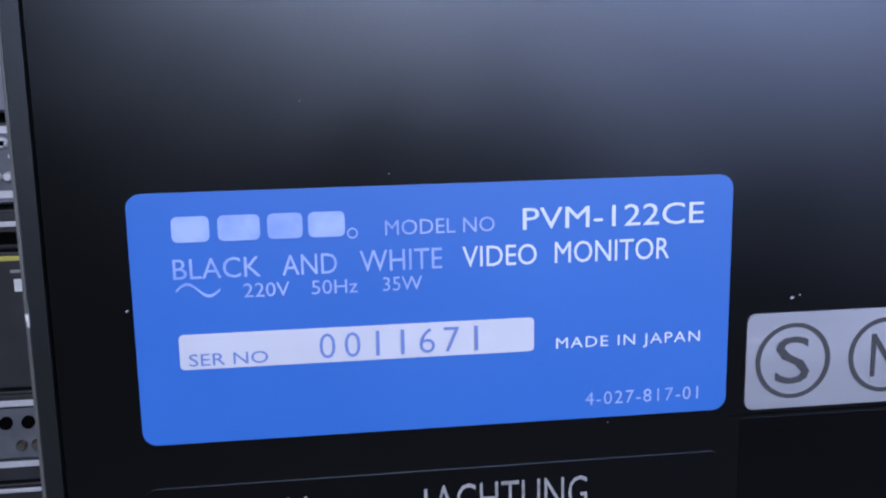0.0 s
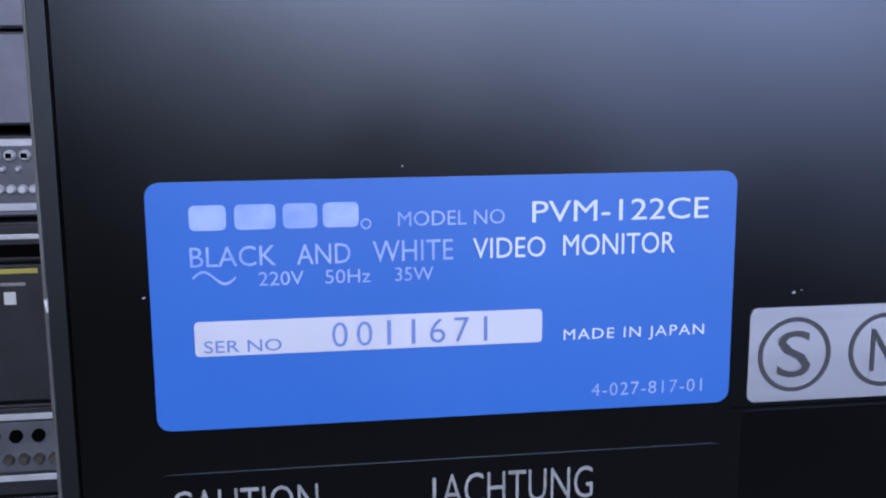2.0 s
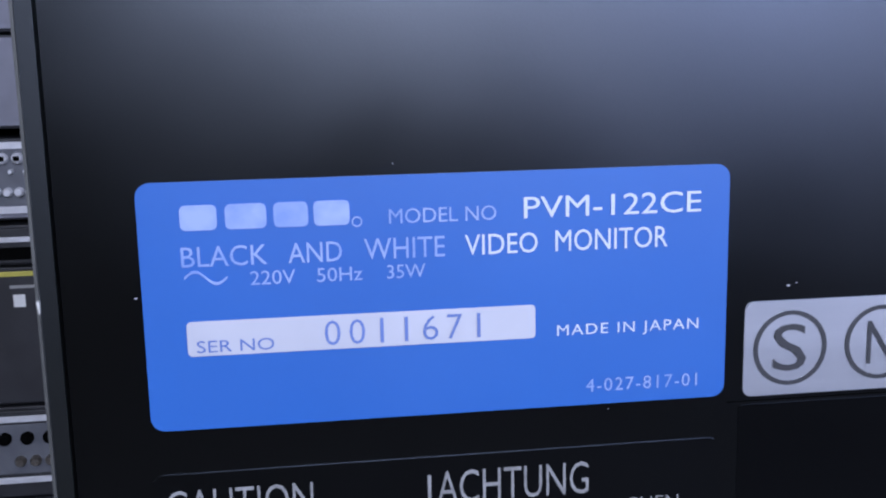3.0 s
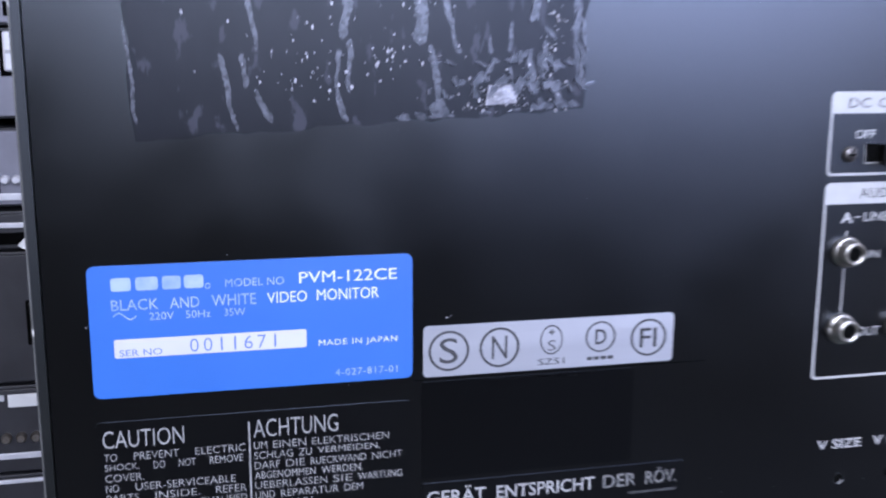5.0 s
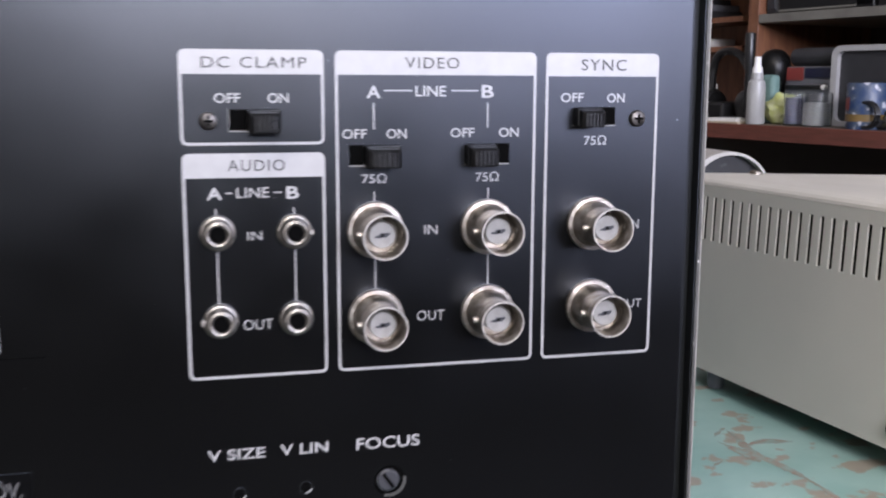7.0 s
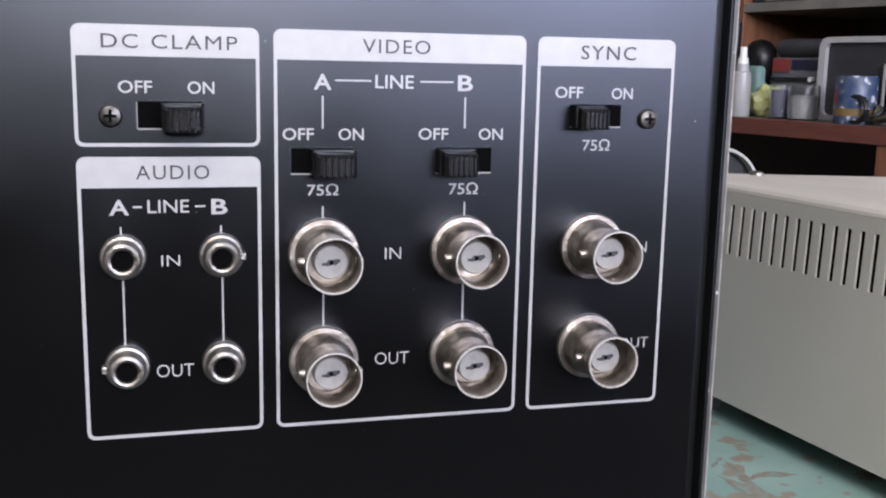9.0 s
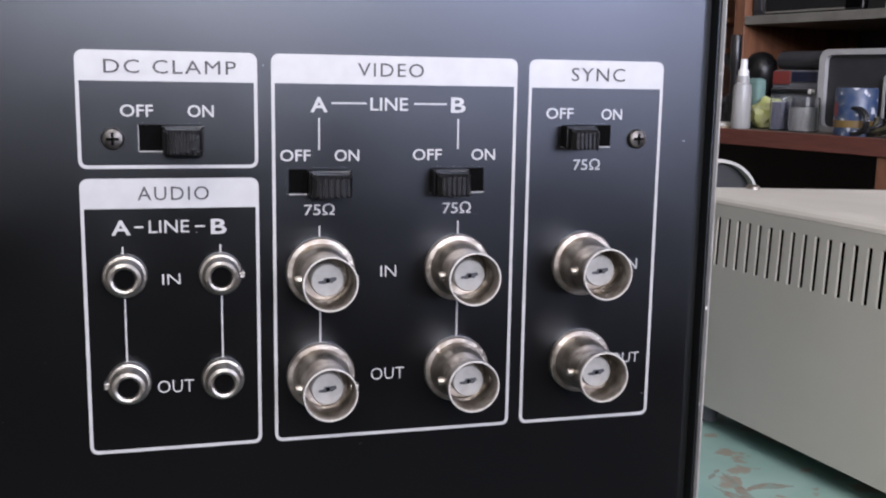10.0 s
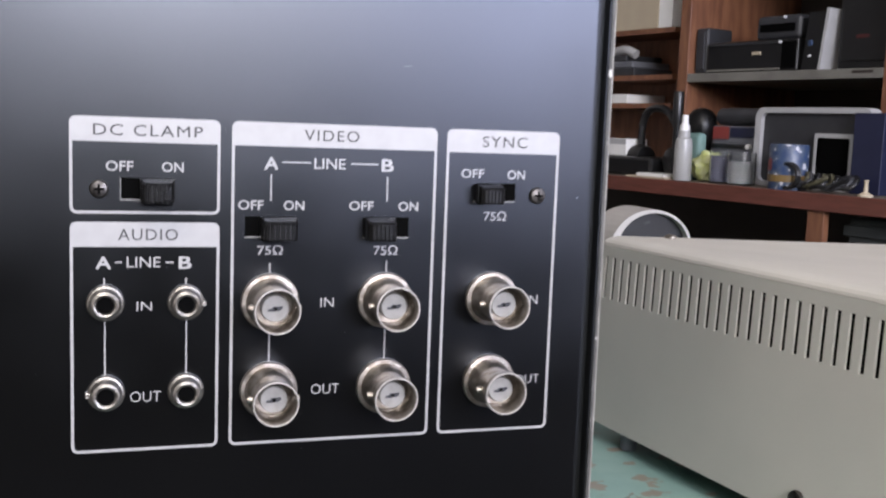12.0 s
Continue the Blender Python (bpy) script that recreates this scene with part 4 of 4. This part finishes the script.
for x in (-1.02, -0.372):
    part("upright", cube(x - 0.02, x + 0.02, -0.01, 0.5, 0, 1.6, 0.002), RACK_DARK, rack)
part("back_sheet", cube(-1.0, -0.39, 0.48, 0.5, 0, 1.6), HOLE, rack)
for z in (0.0, 0.13, 1.55):
    part("cross_bar", cube(-1.0, -0.39, 0.0, 0.48, z, z + 0.03), RACK_DARK, rack)


def player(z0, z1, mat, label):
    ob = thing("tape_player", pose(0, RY, z0), label, "player", "players in the rack")
    part("body", cube(-0.995, -0.395, 0.004, 0.45, 0.0, z1 - z0, 0.002), RACK_DARK, ob)
    part("front_panel", cube(-0.99, -0.40, -0.004, 0.004, 0.004, z1 - z0 - 0.004, 0.0015), mat, ob)
    return ob


def on(ob, name, mat, x0, x1, z0, z1, depth=0.004, label="", bevel=0.001):
    """A fitting on a rack unit's front, in room heights."""
    base = ob.location.z
    return part(name, cube(x0, x1, -0.004 - depth, -0.004, z0 - base, z1 - base, bevel), mat, ob, label)


def stud(ob, x, z, r, mat=SILVER):
    base = ob.location.z
    return part("knob", lathe([(r, -0.004), (r, -0.012), (r * 0.7, -0.016)], 18, "Y", (x, 0, z - base)), mat, ob, smooth=True)


p = player(0.19, 0.34, RACK_GREY, "lilac-grey tape player with dark vents")
on(p, "vent", HOLE, -0.436, -0.412, 0.204, 0.226)
p = player(0.047, 0.186, RACK_GREY, "lilac-grey tape player with a bright silver control block")
on(p, "block_well", HOLE, -0.446, -0.4005, 0.113, 0.1815, 0.003)
on(p, "control_block", SILVER, -0.440, -0.4015, 0.120, 0.1810, 0.01, "bright silver control block", 0.004)
on(p, "block_line", PALE_GREY, -0.436, -0.405, 0.147, 0.153, 0.0106)
for i in range(6):
    on(p, "vent", HOLE, -0.428, -0.404, 0.060 + i * 0.0085, 0.065 + i * 0.0085)
p = player(-0.092, 0.032, RACK_GREY, "lilac-grey player with silver trim and round connectors")
on(p, "trim", SILVER, -0.99, -0.5, 0.017, 0.0275)
on(p, "trim", SILVER, -0.99, -0.41, -0.081, -0.070)
on(p, "dark_window", HOLE, -0.53, -0.46, -0.070, 0.004, 0.002)
on(p, "connector_plate", GREY, -0.99, -0.545, -0.068, 0.015, 0.001)
for i in range(12):
    stud(p, -0.435 - i * 0.0165, -0.048, 0.0072)
for i in range(8):
    stud(p, -0.560 - i * 0.022, 0.003, 0.0085, SILVER)
    on(p, "socket_hole", HOLE, -0.5648 - i * 0.022, -0.5552 - i * 0.022, -0.001, 0.007, 0.0125)
    stud(p, -0.571 - i * 0.022, -0.017, 0.004, SILVER)
p = player(-0.162, -0.10, RACK_DARK, "black rack unit with a silver slot edge")
on(p, "trim", SILVER, -0.99, -0.40, -0.125, -0.117)
on(p, "slot", HOLE, -0.99, -0.42, -0.152, -0.133)
p = player(-0.385, -0.166, RACK_DARK, "dark grey player with a yellow line and a black window")
on(p, "yellow_line", YELLOW, -0.99, -0.555, -0.1785, -0.1705, 0.002)
on(p, "tag", WHITE, -0.608, -0.590, -0.227, -0.207, 0.002)
on(p, "print_bar", PRINT, -0.612, -0.575, -0.1975, -0.1925, 0.001)
on(p, "window_frame", HOLE, -0.436, -0.402, -0.318, -0.245, 0.006)
on(p, "window", CHARCOAL, -0.424, -0.402, -0.310, -0.256, 0.009)
on(p, "window_edge", SILVER, -0.424, -0.404, -0.258, -0.251, 0.0095)
p = player(-0.54, -0.39, RACK_DARK, "black rack unit with a white label and a row of knobs")
on(p, "label_strip", WHITE, -0.475, -0.424, -0.424, -0.402, 0.002)
on(p, "trim", SILVER, -0.99, -0.48, -0.412, -0.402)
on(p, "trim", SILVER, -0.99, -0.415, -0.513, -0.503)
on(p, "socket_plate", GREY, -0.99, -0.50, -0.498, -0.416, 0.001)
for i in range(7):
    stud(p, -0.572 - i * 0.034, -0.438, 0.010, HOLE)
for i in range(9):
    stud(p, -0.435 - i * 0.023, -0.476, 0.0085, NICKEL)
p = player(-0.65, -0.545, RACK_DARK, "black rack unit at the foot of the rack")
on(p, "trim", SILVER, -0.99, -0.40, -0.556, -0.549)

wire = thing("loose_wires", pose(-0.39, RY - 0.03, -0.4), "beige loose wires hanging at the rack's side", "cable")
part("wire", tube_path(arc_points([(0.03, 0.0, 0.015), (0.0, -0.01, -0.02), (-0.02, -0.01, -0.035), (-0.005, -0.01, -0.07), (0.025, 0.0, -0.105)], 8), 0.003, 8), WIRE, wire, smooth=True)
part("wire", tube_path(arc_points([(-0.02, 0.0, -0.035), (-0.022, -0.01, -0.08), (-0.01, -0.01, -0.12), (0.03, 0.0, -0.16)], 8), 0.0035, 8), WIRE, wire, smooth=True)
part("sleeve", tube_path(arc_points([(-0.008, -0.01, -0.13), (0.01, -0.01, -0.148), (0.03, 0.0, -0.162)], 8), 0.0055, 8), PINK, wire, "pink insulating sleeve", True)
tag = thing("paper_tag", pose(-0.415, RY - 0.03, -0.14), "creased white paper tag with a pink corner on a string", "tag")
part("sheet", slab([(-0.022, -0.010), (0.010, -0.028), (0.014, 0.014), (0.004, 0.018)], -0.002, 0.002), WHITE, tag)
part("pink_corner", slab([(-0.012, -0.002), (0.002, 0.002), (0.008, 0.016), (0.002, 0.016)], -0.003, -0.002), PINK, tag)
part("loop", tube_path([(0.008, 0, 0.0), (0.02, -0.004, -0.006), (0.034, 0, 0.004), (0.04, 0, 0.012)], 0.004, 8), WHITE, tag, smooth=True)

# ---- the cream arched thing behind the case ----
arch = thing("tape_dispenser", pose(0.416, 0.548, 0.0), "cream plastic dispenser with an arched hood", "dispenser")
outer = [(-0.026, 0.0)] + [(0.012 - 0.038 * math.cos(radians(a)), 0.050 + 0.0338 * math.sin(radians(a))) for a in range(0, 181, 9)] + [(0.050, 0.0)]
inner = [(0.0478, 0.0)] + [(0.0140 + 0.0338 * math.cos(radians(a)), 0.050 + 0.0310 * math.sin(radians(a))) for a in range(0, 181, 9)] + [(-0.0198, 0.0)]
part("hood", slab(outer + inner, -0.016, 0.03), CREAM, arch)
# black sheet added to fill the arch opening
part("cheek", slab(inner, -0.008, -0.004), BLACK, arch, "black sheet filling the arch")

# ---- the bookcase ----
E_DIR = Vector((0.259, -0.966, 0)).normalized()
BC = Matrix.Translation((0.646, 1.065, 0)) @ Matrix.Rotation(math.atan2(E_DIR.y, E_DIR.x), 4, "Z")
# local x runs along the front towards the camera, local y runs into the bookcase
bc = thing("bookcase", BC, "reddish wooden bookcase with a deep dusty board and grey upper shelf", "bookcase")
DEPTH, HUTCH = 0.34, 0.11
part("board", cube(-0.55, 0.95, 0.002, DEPTH, 0.070, 0.0878), WOOD_TOP, bc, "deep board with a dusty top")
part("board_edge", cube(-0.55, 0.95, -0.004, 0.002, 0.069, 0.0882, 0.001), WOOD_EDGE, bc, "red-brown front edge")
part("back_board", cube(-0.55, 0.95, DEPTH, DEPTH + 0.01, ZF, 0.95), SHADE_BROWN, bc)
part("left_back", cube(-0.53, 0.014, 0.215, 0.225, 0.0878, 0.95), WOOD, bc, "orange-brown wood back of the side bay")
for x0 in (-0.55, 0.014, 0.341, 0.93):
    part("upright", cube(x0, x0 + 0.019, HUTCH, DEPTH, 0.0878, 0.95, 0.001), WOOD, bc)
for x0 in (-0.55, 0.338, 0.93):
    part("post", cube(x0, x0 + 0.022, 0.0, 0.010, ZF, 0.070, 0.001), WOOD, bc)
part("upper_shelf", cube(0.033, 0.341, HUTCH, DEPTH, 0.2200, 0.2318, 0.001), SHELF_GREY, bc, "grey upper shelf with a pale edge")
part("price_strip", cube(0.300, 0.328, HUTCH - 0.001, HUTCH, 0.2265, 0.2295), SHADE_BROWN, bc)
part("upper_shelf", cube(0.360, 0.93, HUTCH, DEPTH, 0.2200, 0.2318, 0.001), SHELF_GREY, bc)
part("top_shelf", cube(-0.53, 0.93, HUTCH, DEPTH, 0.42, 0.432), WOOD, bc)
for z in (0.184, 0.226, 0.294):
    part("left_shelf", cube(-0.53, -0.016, HUTCH + 0.02, 0.215, z, z + 0.0075), WOOD, bc)
part("low_shelf", cube(-0.53, 0.93, 0.05, DEPTH, -0.06, -0.045), SHADE_BROWN, bc)


def shelf_thing(name, label, category, x, y, z):
    return thing(name, BC @ pose(x, y, z), label, category)


def simple(name, label, category, mat, x0, x1, y0, y1, z0, z1, bevel=0.003):
    ob = shelf_thing(name, label, category, (x0 + x1) / 2, y0, z0)
    hw = (x1 - x0) / 2
    part("body", cube(-hw, hw, 0, y1 - y0, 0, z1 - z0, bevel, 3), mat, ob)
    return ob, hw, z1 - z0


B = 0.088
S = 0.232
o, w, h = simple("video_recorder", "black video recorder with a dim gold mark on the grey shelf", "recorder", BLACK, 0.058, 0.211, 0.12, 0.30, S, S + 0.041)
part("front_trim", cube(-w + 0.003, w - 0.028, -0.002, 0.0, h - 0.005, h - 0.003), CHARCOAL, o)
part("front_trim", cube(-w + 0.003, w - 0.026, -0.003, 0.0, 0.002, 0.0045), SHELF_GREY, o)
part("mark", cube(0.004, 0.018, -0.0015, 0.0, 0.022, 0.026), CARD, o)
# black strip paints the recorder's shadowed right end
part("end_cap", cube(w - 0.024, w - 0.002, -0.0025, 0.0, 0.004, h - 0.003, 0.001), HOLE, o)
part("chrome_stud", lathe([(0.002, -0.003), (0.002, 0.0)], 10, "Y", (w - 0.027, 0, h - 0.004)), SILVER, o)
o, w, h = simple("cassette_deck", "charcoal cassette deck lying on the black recorder", "recorder", CHARCOAL, 0.137, 0.208, 0.125, 0.26, S + 0.041, S + 0.072, 0.006)
part("slot", cube(-w + 0.008, w - 0.008, -0.0015, 0.0, 0.010, 0.020), HOLE, o)
part("chrome_stud", lathe([(0.002, -0.003), (0.002, 0.0)], 10, "Y", (0.012, 0, h - 0.003)), SILVER, o)
o, w, h = simple("shelf_speaker", "small dark grey speaker box on the grey shelf", "speaker", CHARCOAL, 0.0335, 0.056, 0.122, 0.172, S, S + 0.063, 0.004)
part("grille", cube(-w + 0.004, w - 0.004, -0.002, 0, 0.006, h - 0.006, 0.001), CHARCOAL, o)
o = shelf_thing("silver_case", "silver-edged flat case leaning between recorders", "case", 0.247, HUTCH + 0.006, S)
part("edge", slab([(-0.0022, 0.0), (0.0016, 0.0), (0.0108, 0.074), (0.0062, 0.075)], 0, 0.10), PALE_GREY, o)
part("dark_side", slab([(-0.030, 0.0), (-0.0045, 0.0), (0.0035, 0.071), (-0.022, 0.071)], 0.004, 0.10), BLACK, o)
part("blue_light", cube(-0.020, -0.014, 0.001, 0.004, 0.030, 0.037, 0.001), BLUE_PRINT, o)
part("silver_light", cube(-0.019, -0.015, 0.001, 0.004, 0.016, 0.019, 0.001), SILVER, o)
o, w, h = simple("black_amplifier", "tall black amplifier with a faint red print", "amplifier", BLACK, 0.262, 0.336, 0.13, 0.30, S, S + 0.11)
part("red_print", cube(-0.010, 0.008, -0.0036, -0.003, 0.037, 0.041), DIM_RED, o)
part("front_panel", cube(-w + 0.006, w - 0.006, -0.003, 0, 0.010, h - 0.01, 0.001), BLACK, o)

bt = shelf_thing("squeeze_bottle", "milky plastic squeeze bottle with a long nozzle", "bottle", 0.126, 0.018, B)
part("body", lathe([(0.0108, 0.0), (0.0117, 0.002), (0.0112, 0.045), (0.0102, 0.053), (0.0078, 0.0555), (0.0074, 0.064)], 28), BOTTLE, bt, smooth=True)
part("nozzle", lathe([(0.0066, 0.064), (0.0064, 0.071), (0.0046, 0.0715), (0.0040, 0.084)], 20), WHITE, bt, "white conical nozzle", True)
br = shelf_thing("black_brush", "black brush handle standing behind the bottle", "brush", 0.080, 0.05, B)
part("handle", lathe([(0.005, 0.0), (0.005, 0.070), (0.0068, 0.078), (0.0068, 0.114), (0.006, 0.116)], 16), BLACK, br, smooth=True)
hb = shelf_thing("headphones", "black headphones lying on the board", "headphones", 0.035, 0.065, B)
part("band", tube_path(arc_points([(-0.036, 0, 0.02), (-0.037, 0, 0.070), (-0.022, 0, 0.092), (0.010, 0, 0.090), (0.034, 0, 0.060), (0.036, 0, 0.02)], 8), 0.0055, 8), BLACK, hb, smooth=True)
part("cup", lathe([(0.020, -0.01), (0.022, 0.0), (0.018, 0.01)], 18, "X", (-0.036, 0, 0.0222)), BLACK, hb, smooth=True)
part("cup", lathe([(0.020, -0.01), (0.022, 0.0), (0.018, 0.01)], 18, "X", (0.036, 0, 0.0222)), BLACK, hb, smooth=True)
# simple round form in place of a dark headphone cup
rd = shelf_thing("dark_round_form", "round dark form standing in for a headphone cup, behind the bottle", "jug", 0.100, 0.075, B)
part("bowl", lathe([(0.010, 0.0), (0.012, 0.030), (0.019, 0.056), (0.0215, 0.070), (0.019, 0.084), (0.012, 0.092), (0.004, 0.095)], 24), KNOB, rd, smooth=True)

st = shelf_thing("boxed_tapes", "stack of cartons with red and blue print", "carton", 0.155, 0.075, B)
part("carton", cube(-0.036, 0.042, 0, 0.028, 0, 0.050, 0.001), GREY, st)
part("carton", cube(-0.036, 0.038, 0.002, 0.028, 0.0502, 0.0722, 0.001), GREY, st)
part("red_print", cube(-0.034, -0.008, 0.0, 0.002, 0.055, 0.071), RED, st)
part("blue_print", cube(-0.004, 0.036, 0.0, 0.002, 0.058, 0.070), BLUE_BOX, st)
part("dark_strap", cube(-0.034, 0.030, -0.003, 0.0, 0.044, 0.049), BLACK, st)
part("white_knob", lathe([(0.003, -0.006), (0.003, 0.0)], 12, "Y", (0.030, 0, 0.0465)), WHITE, st)
rl = shelf_thing("rolled_bag", "dark rolled bag lying on the cartons", "bag", 0.150, 0.090, B + 0.0723)
part("roll", lathe([(0.006, -0.032), (0.011, -0.028), (0.0118, -0.01), (0.0112, 0.03), (0.0105, 0.042), (0.006, 0.046)], 20, "X", (0, 0, 0.0118)), CHARCOAL, rl, smooth=True)

cl = shelf_thing("green_cloth", "crumpled yellow-green cloth on the board", "cloth", 0.142, 0.048, B)
bm = bmesh.new()
bmesh.ops.create_icosphere(bm, subdivisions=4, radius=1.0)
for v in bm.verts:
    k = 1 + 0.28 * noise.noise(v.co * 2.3) + 0.12 * noise.noise(v.co * 6)
    v.co = Vector((v.co.x * 0.026 * k, v.co.y * 0.015 * k, max(v.co.z * 0.019 * k + 0.018, 0)))
part("folds", bm, LIME, cl, smooth=True)
tl = shelf_thing("teal_pack", "teal soft pack behind the bottle", "pack", 0.112, 0.048, B)
part("pack", cube(-0.012, 0.012, 0, 0.016, 0, 0.062, 0.006, 3), TEAL, tl)
for x, r, hgt in ((0.174, 0.0135, 0.040), (0.208, 0.018, 0.040)):
    jar = shelf_thing("clear_jar", "clear plastic jar with a grey filling", "jar", x, 0.035, B)
    part("wall", lathe([(r * 0.92, 0.0), (r, 0.002), (r, hgt - 0.004), (r * 0.95, hgt), (r * 0.88, hgt), (r * 0.92, hgt - 0.004), (r * 0.92, 0.0015)], 28), CLEAR, jar, smooth=True)
    part("filling", lathe([(r * 0.85, 0.002), (r * 0.85, hgt * (0.85 if r < 0.015 else 0.7))], 24), BLUE_GREY if r < 0.015 else PALE_GREY, jar)

tr = shelf_thing("portable_screen", "light grey framed portable screen leaning on the back", "screen", 0.262, 0.062, B)
n = 6
bm = ring_plate(outline(-0.060, 0.104, 0.0, 0.096, 0.012, n), outline(-0.051, 0.099, 0.006, 0.0895, 0.008, n), 0.0, 0.02)
part("frame", bm, PALE_GREY, tr, "pale grey rounded frame")
part("screen", cube(-0.052, 0.100, 0.006, 0.016, 0.005, 0.090), CHARCOAL, tr)
bp = shelf_thing("printed_tin", "blue printed tin with a yellow band", "tin", 0.288, 0.024, B)
part("tin", lathe([(0.0215, 0.0), (0.0222, 0.002), (0.0222, 0.050), (0.021, 0.052), (0.019, 0.052), (0.019, 0.049)], 30), BLUE_PRINT, bp, smooth=True)
part("yellow_band", lathe([(0.0224, 0.009), (0.0224, 0.017)], 30), OCHRE, bp, smooth=True)
patch = [(0.02245 * math.cos(radians(a)), 0.02245 * math.sin(radians(a))) for a in range(215, 256, 8)]
bm = bmesh.new()
strip_v = [(bm.verts.new((x, y, 0.020 + 0.003 * (k % 2))), bm.verts.new((x, y, 0.034 + 0.003 * ((k + 1) % 2)))) for k, (x, y) in enumerate(patch)]
for (a, b), (c, d) in zip(strip_v, strip_v[1:]):
    bm.faces.new((a, c, d, b))
part("red_patch", bm, RED, bp)
fr = shelf_thing("small_monitor", "small black screen in a pale frame", "monitor", 0.319, 0.062, B)
part("case", cube(-0.026, 0.028, 0.002, 0.03, 0, 0.066, 0.003), GREY, fr)
part("frame", ring_plate(outline(-0.026, 0.028, 0.0, 0.066, 0.003, 3), outline(-0.023, 0.022, 0.010, 0.061, 0.002, 3), -0.002, 0.002), PALE_GREY, fr)
part("screen", cube(-0.024, 0.023, -0.0005, 0.002, 0.009, 0.062), HOLE, fr)
bb = shelf_thing("blue_box", "dark blue upright card box", "box", 0.372, 0.05, B)
part("carton", cube(-0.020, 0.018, 0, 0.055, 0, 0.090, 0.001), BLUE_BOX, bb)
pn = shelf_thing("small_stand", "tiny pale metal stand on the board edge", "stand", 0.402, 0.010, B)
part("stem", lathe([(0.008, 0.0), (0.008, 0.002), (0.0025, 0.005), (0.002, 0.016), (0.003, 0.018)], 16), CARD, pn, smooth=True)
cb = shelf_thing("cable_coil", "tangle of dark and olive cables on the board", "cable", 0.330, 0.026, B)
rc = random.Random(3)
for k in range(11):
    cx, ph, rr = rc.uniform(-0.028, 0.036), rc.uniform(0, 6), rc.uniform(0.008, 0.016)
    loop = [(cx + 1.2 * rr * math.cos(ph + a * 0.5), -0.002 + 0.6 * rr * math.sin(ph + a * 0.5), 0.0035 + rc.uniform(0, 0.004) + 0.006 * (1 + math.sin(a * 0.6 + ph))) for a in range(14)]
    part("loop", tube_path(arc_points(loop, 4), 0.0026, 7), (BLACK, CHARCOAL, OLIVE)[k % 3], cb, smooth=True)
wc = shelf_thing("wire_coil", "coil of black wire in front of the tin", "cable", 0.302, 0.010, B)
for k in range(2):
    loop = [(0.014 * math.cos(a * 0.45) + 0.001 * k, 0.0 + 0.003 * k - 0.004, 0.0165 + 0.014 * math.sin(a * 0.45)) for a in range(15)]
    part("loop", tube_path(loop, 0.0022, 7), BLACK, wc, smooth=True)

sc = shelf_thing("storage_crate", "dark grey-green storage crate under the deep board", "crate", 0.47, 0.03, -0.045)
part("body", cube(-0.10, 0.14, 0, 0.16, 0, 0.108, 0.004), CRATE, sc)
part("lip", cube(-0.103, 0.143, -0.004, 0, 0.088, 0.100, 0.001), CRATE, sc)

# side bays
wb = shelf_thing("black_tray", "black flat tray on the board", "tray", -0.02, 0.03, B)
part("body", cube(-0.09, 0.075, 0, 0.07, 0, 0.026, 0.004), BLACK, wb)
w2 = shelf_thing("white_carton", "small white carton on the black tray", "carton", 0.0, 0.045, B + 0.026)
part("carton", cube(-0.075, -0.012, 0, 0.04, 0, 0.024, 0.001), WHITE, w2)
part("flap", cube(-0.074, -0.013, -0.0006, 0, 0.016, 0.0235), PALE_GREY, w2)
pp = shelf_thing("paper_sheets", "loose white papers at the board's edge", "paper", 0.070, 0.004, B)
part("sheet", cube(-0.035, 0.040, 0, 0.05, 0, 0.002), CARD, pp)
part("sheet", cube(-0.020, 0.030, 0.006, 0.05, 0.0021, 0.006), WHITE, pp)
for x0, x1, z0, hgt, mat, nm, lb in ((-0.30, -0.112, 0.1916, 0.014, WHITE, "white_strip_box", "long white box on a low shelf"), (-0.30, -0.100, 0.2336, 0.012, CHARCOAL, "folder_stack", "stack of dark and grey folders"),
                                     (-0.30, -0.055, 0.3016, 0.05, CARD, "manila_box", "manila card box on the upper shelf")):
    ob = shelf_thing(nm, lb, "box", 0, HUTCH + 0.022, z0)
    part("body", cube(x0, x1, 0, 0.08, 0, hgt, 0.001), mat, ob)
    if nm == "folder_stack":
        part("folder", cube(x0, x1 - 0.006, 0.002, 0.08, hgt + 0.0002, hgt + 0.010, 0.002), GREY, ob)
        part("folder", cube(x0, x1 - 0.024, 0.004, 0.08, hgt + 0.0104, hgt + 0.020, 0.002), CHARCOAL, ob)
        part("bag", tube_path(arc_points([(x1 - 0.06, 0.01, hgt + 0.025), (x1 - 0.03, 0.008, hgt + 0.028), (x1 - 0.008, 0.01, hgt + 0.020)], 6), 0.007, 10), PALE_GREY, ob, smooth=True)
    if nm == "manila_box":
        part("flap", cube(x1 + 0.0002, x1 + 0.028, 0.001, 0.08, 0, hgt * 0.9, 0.001), WHITE, ob)
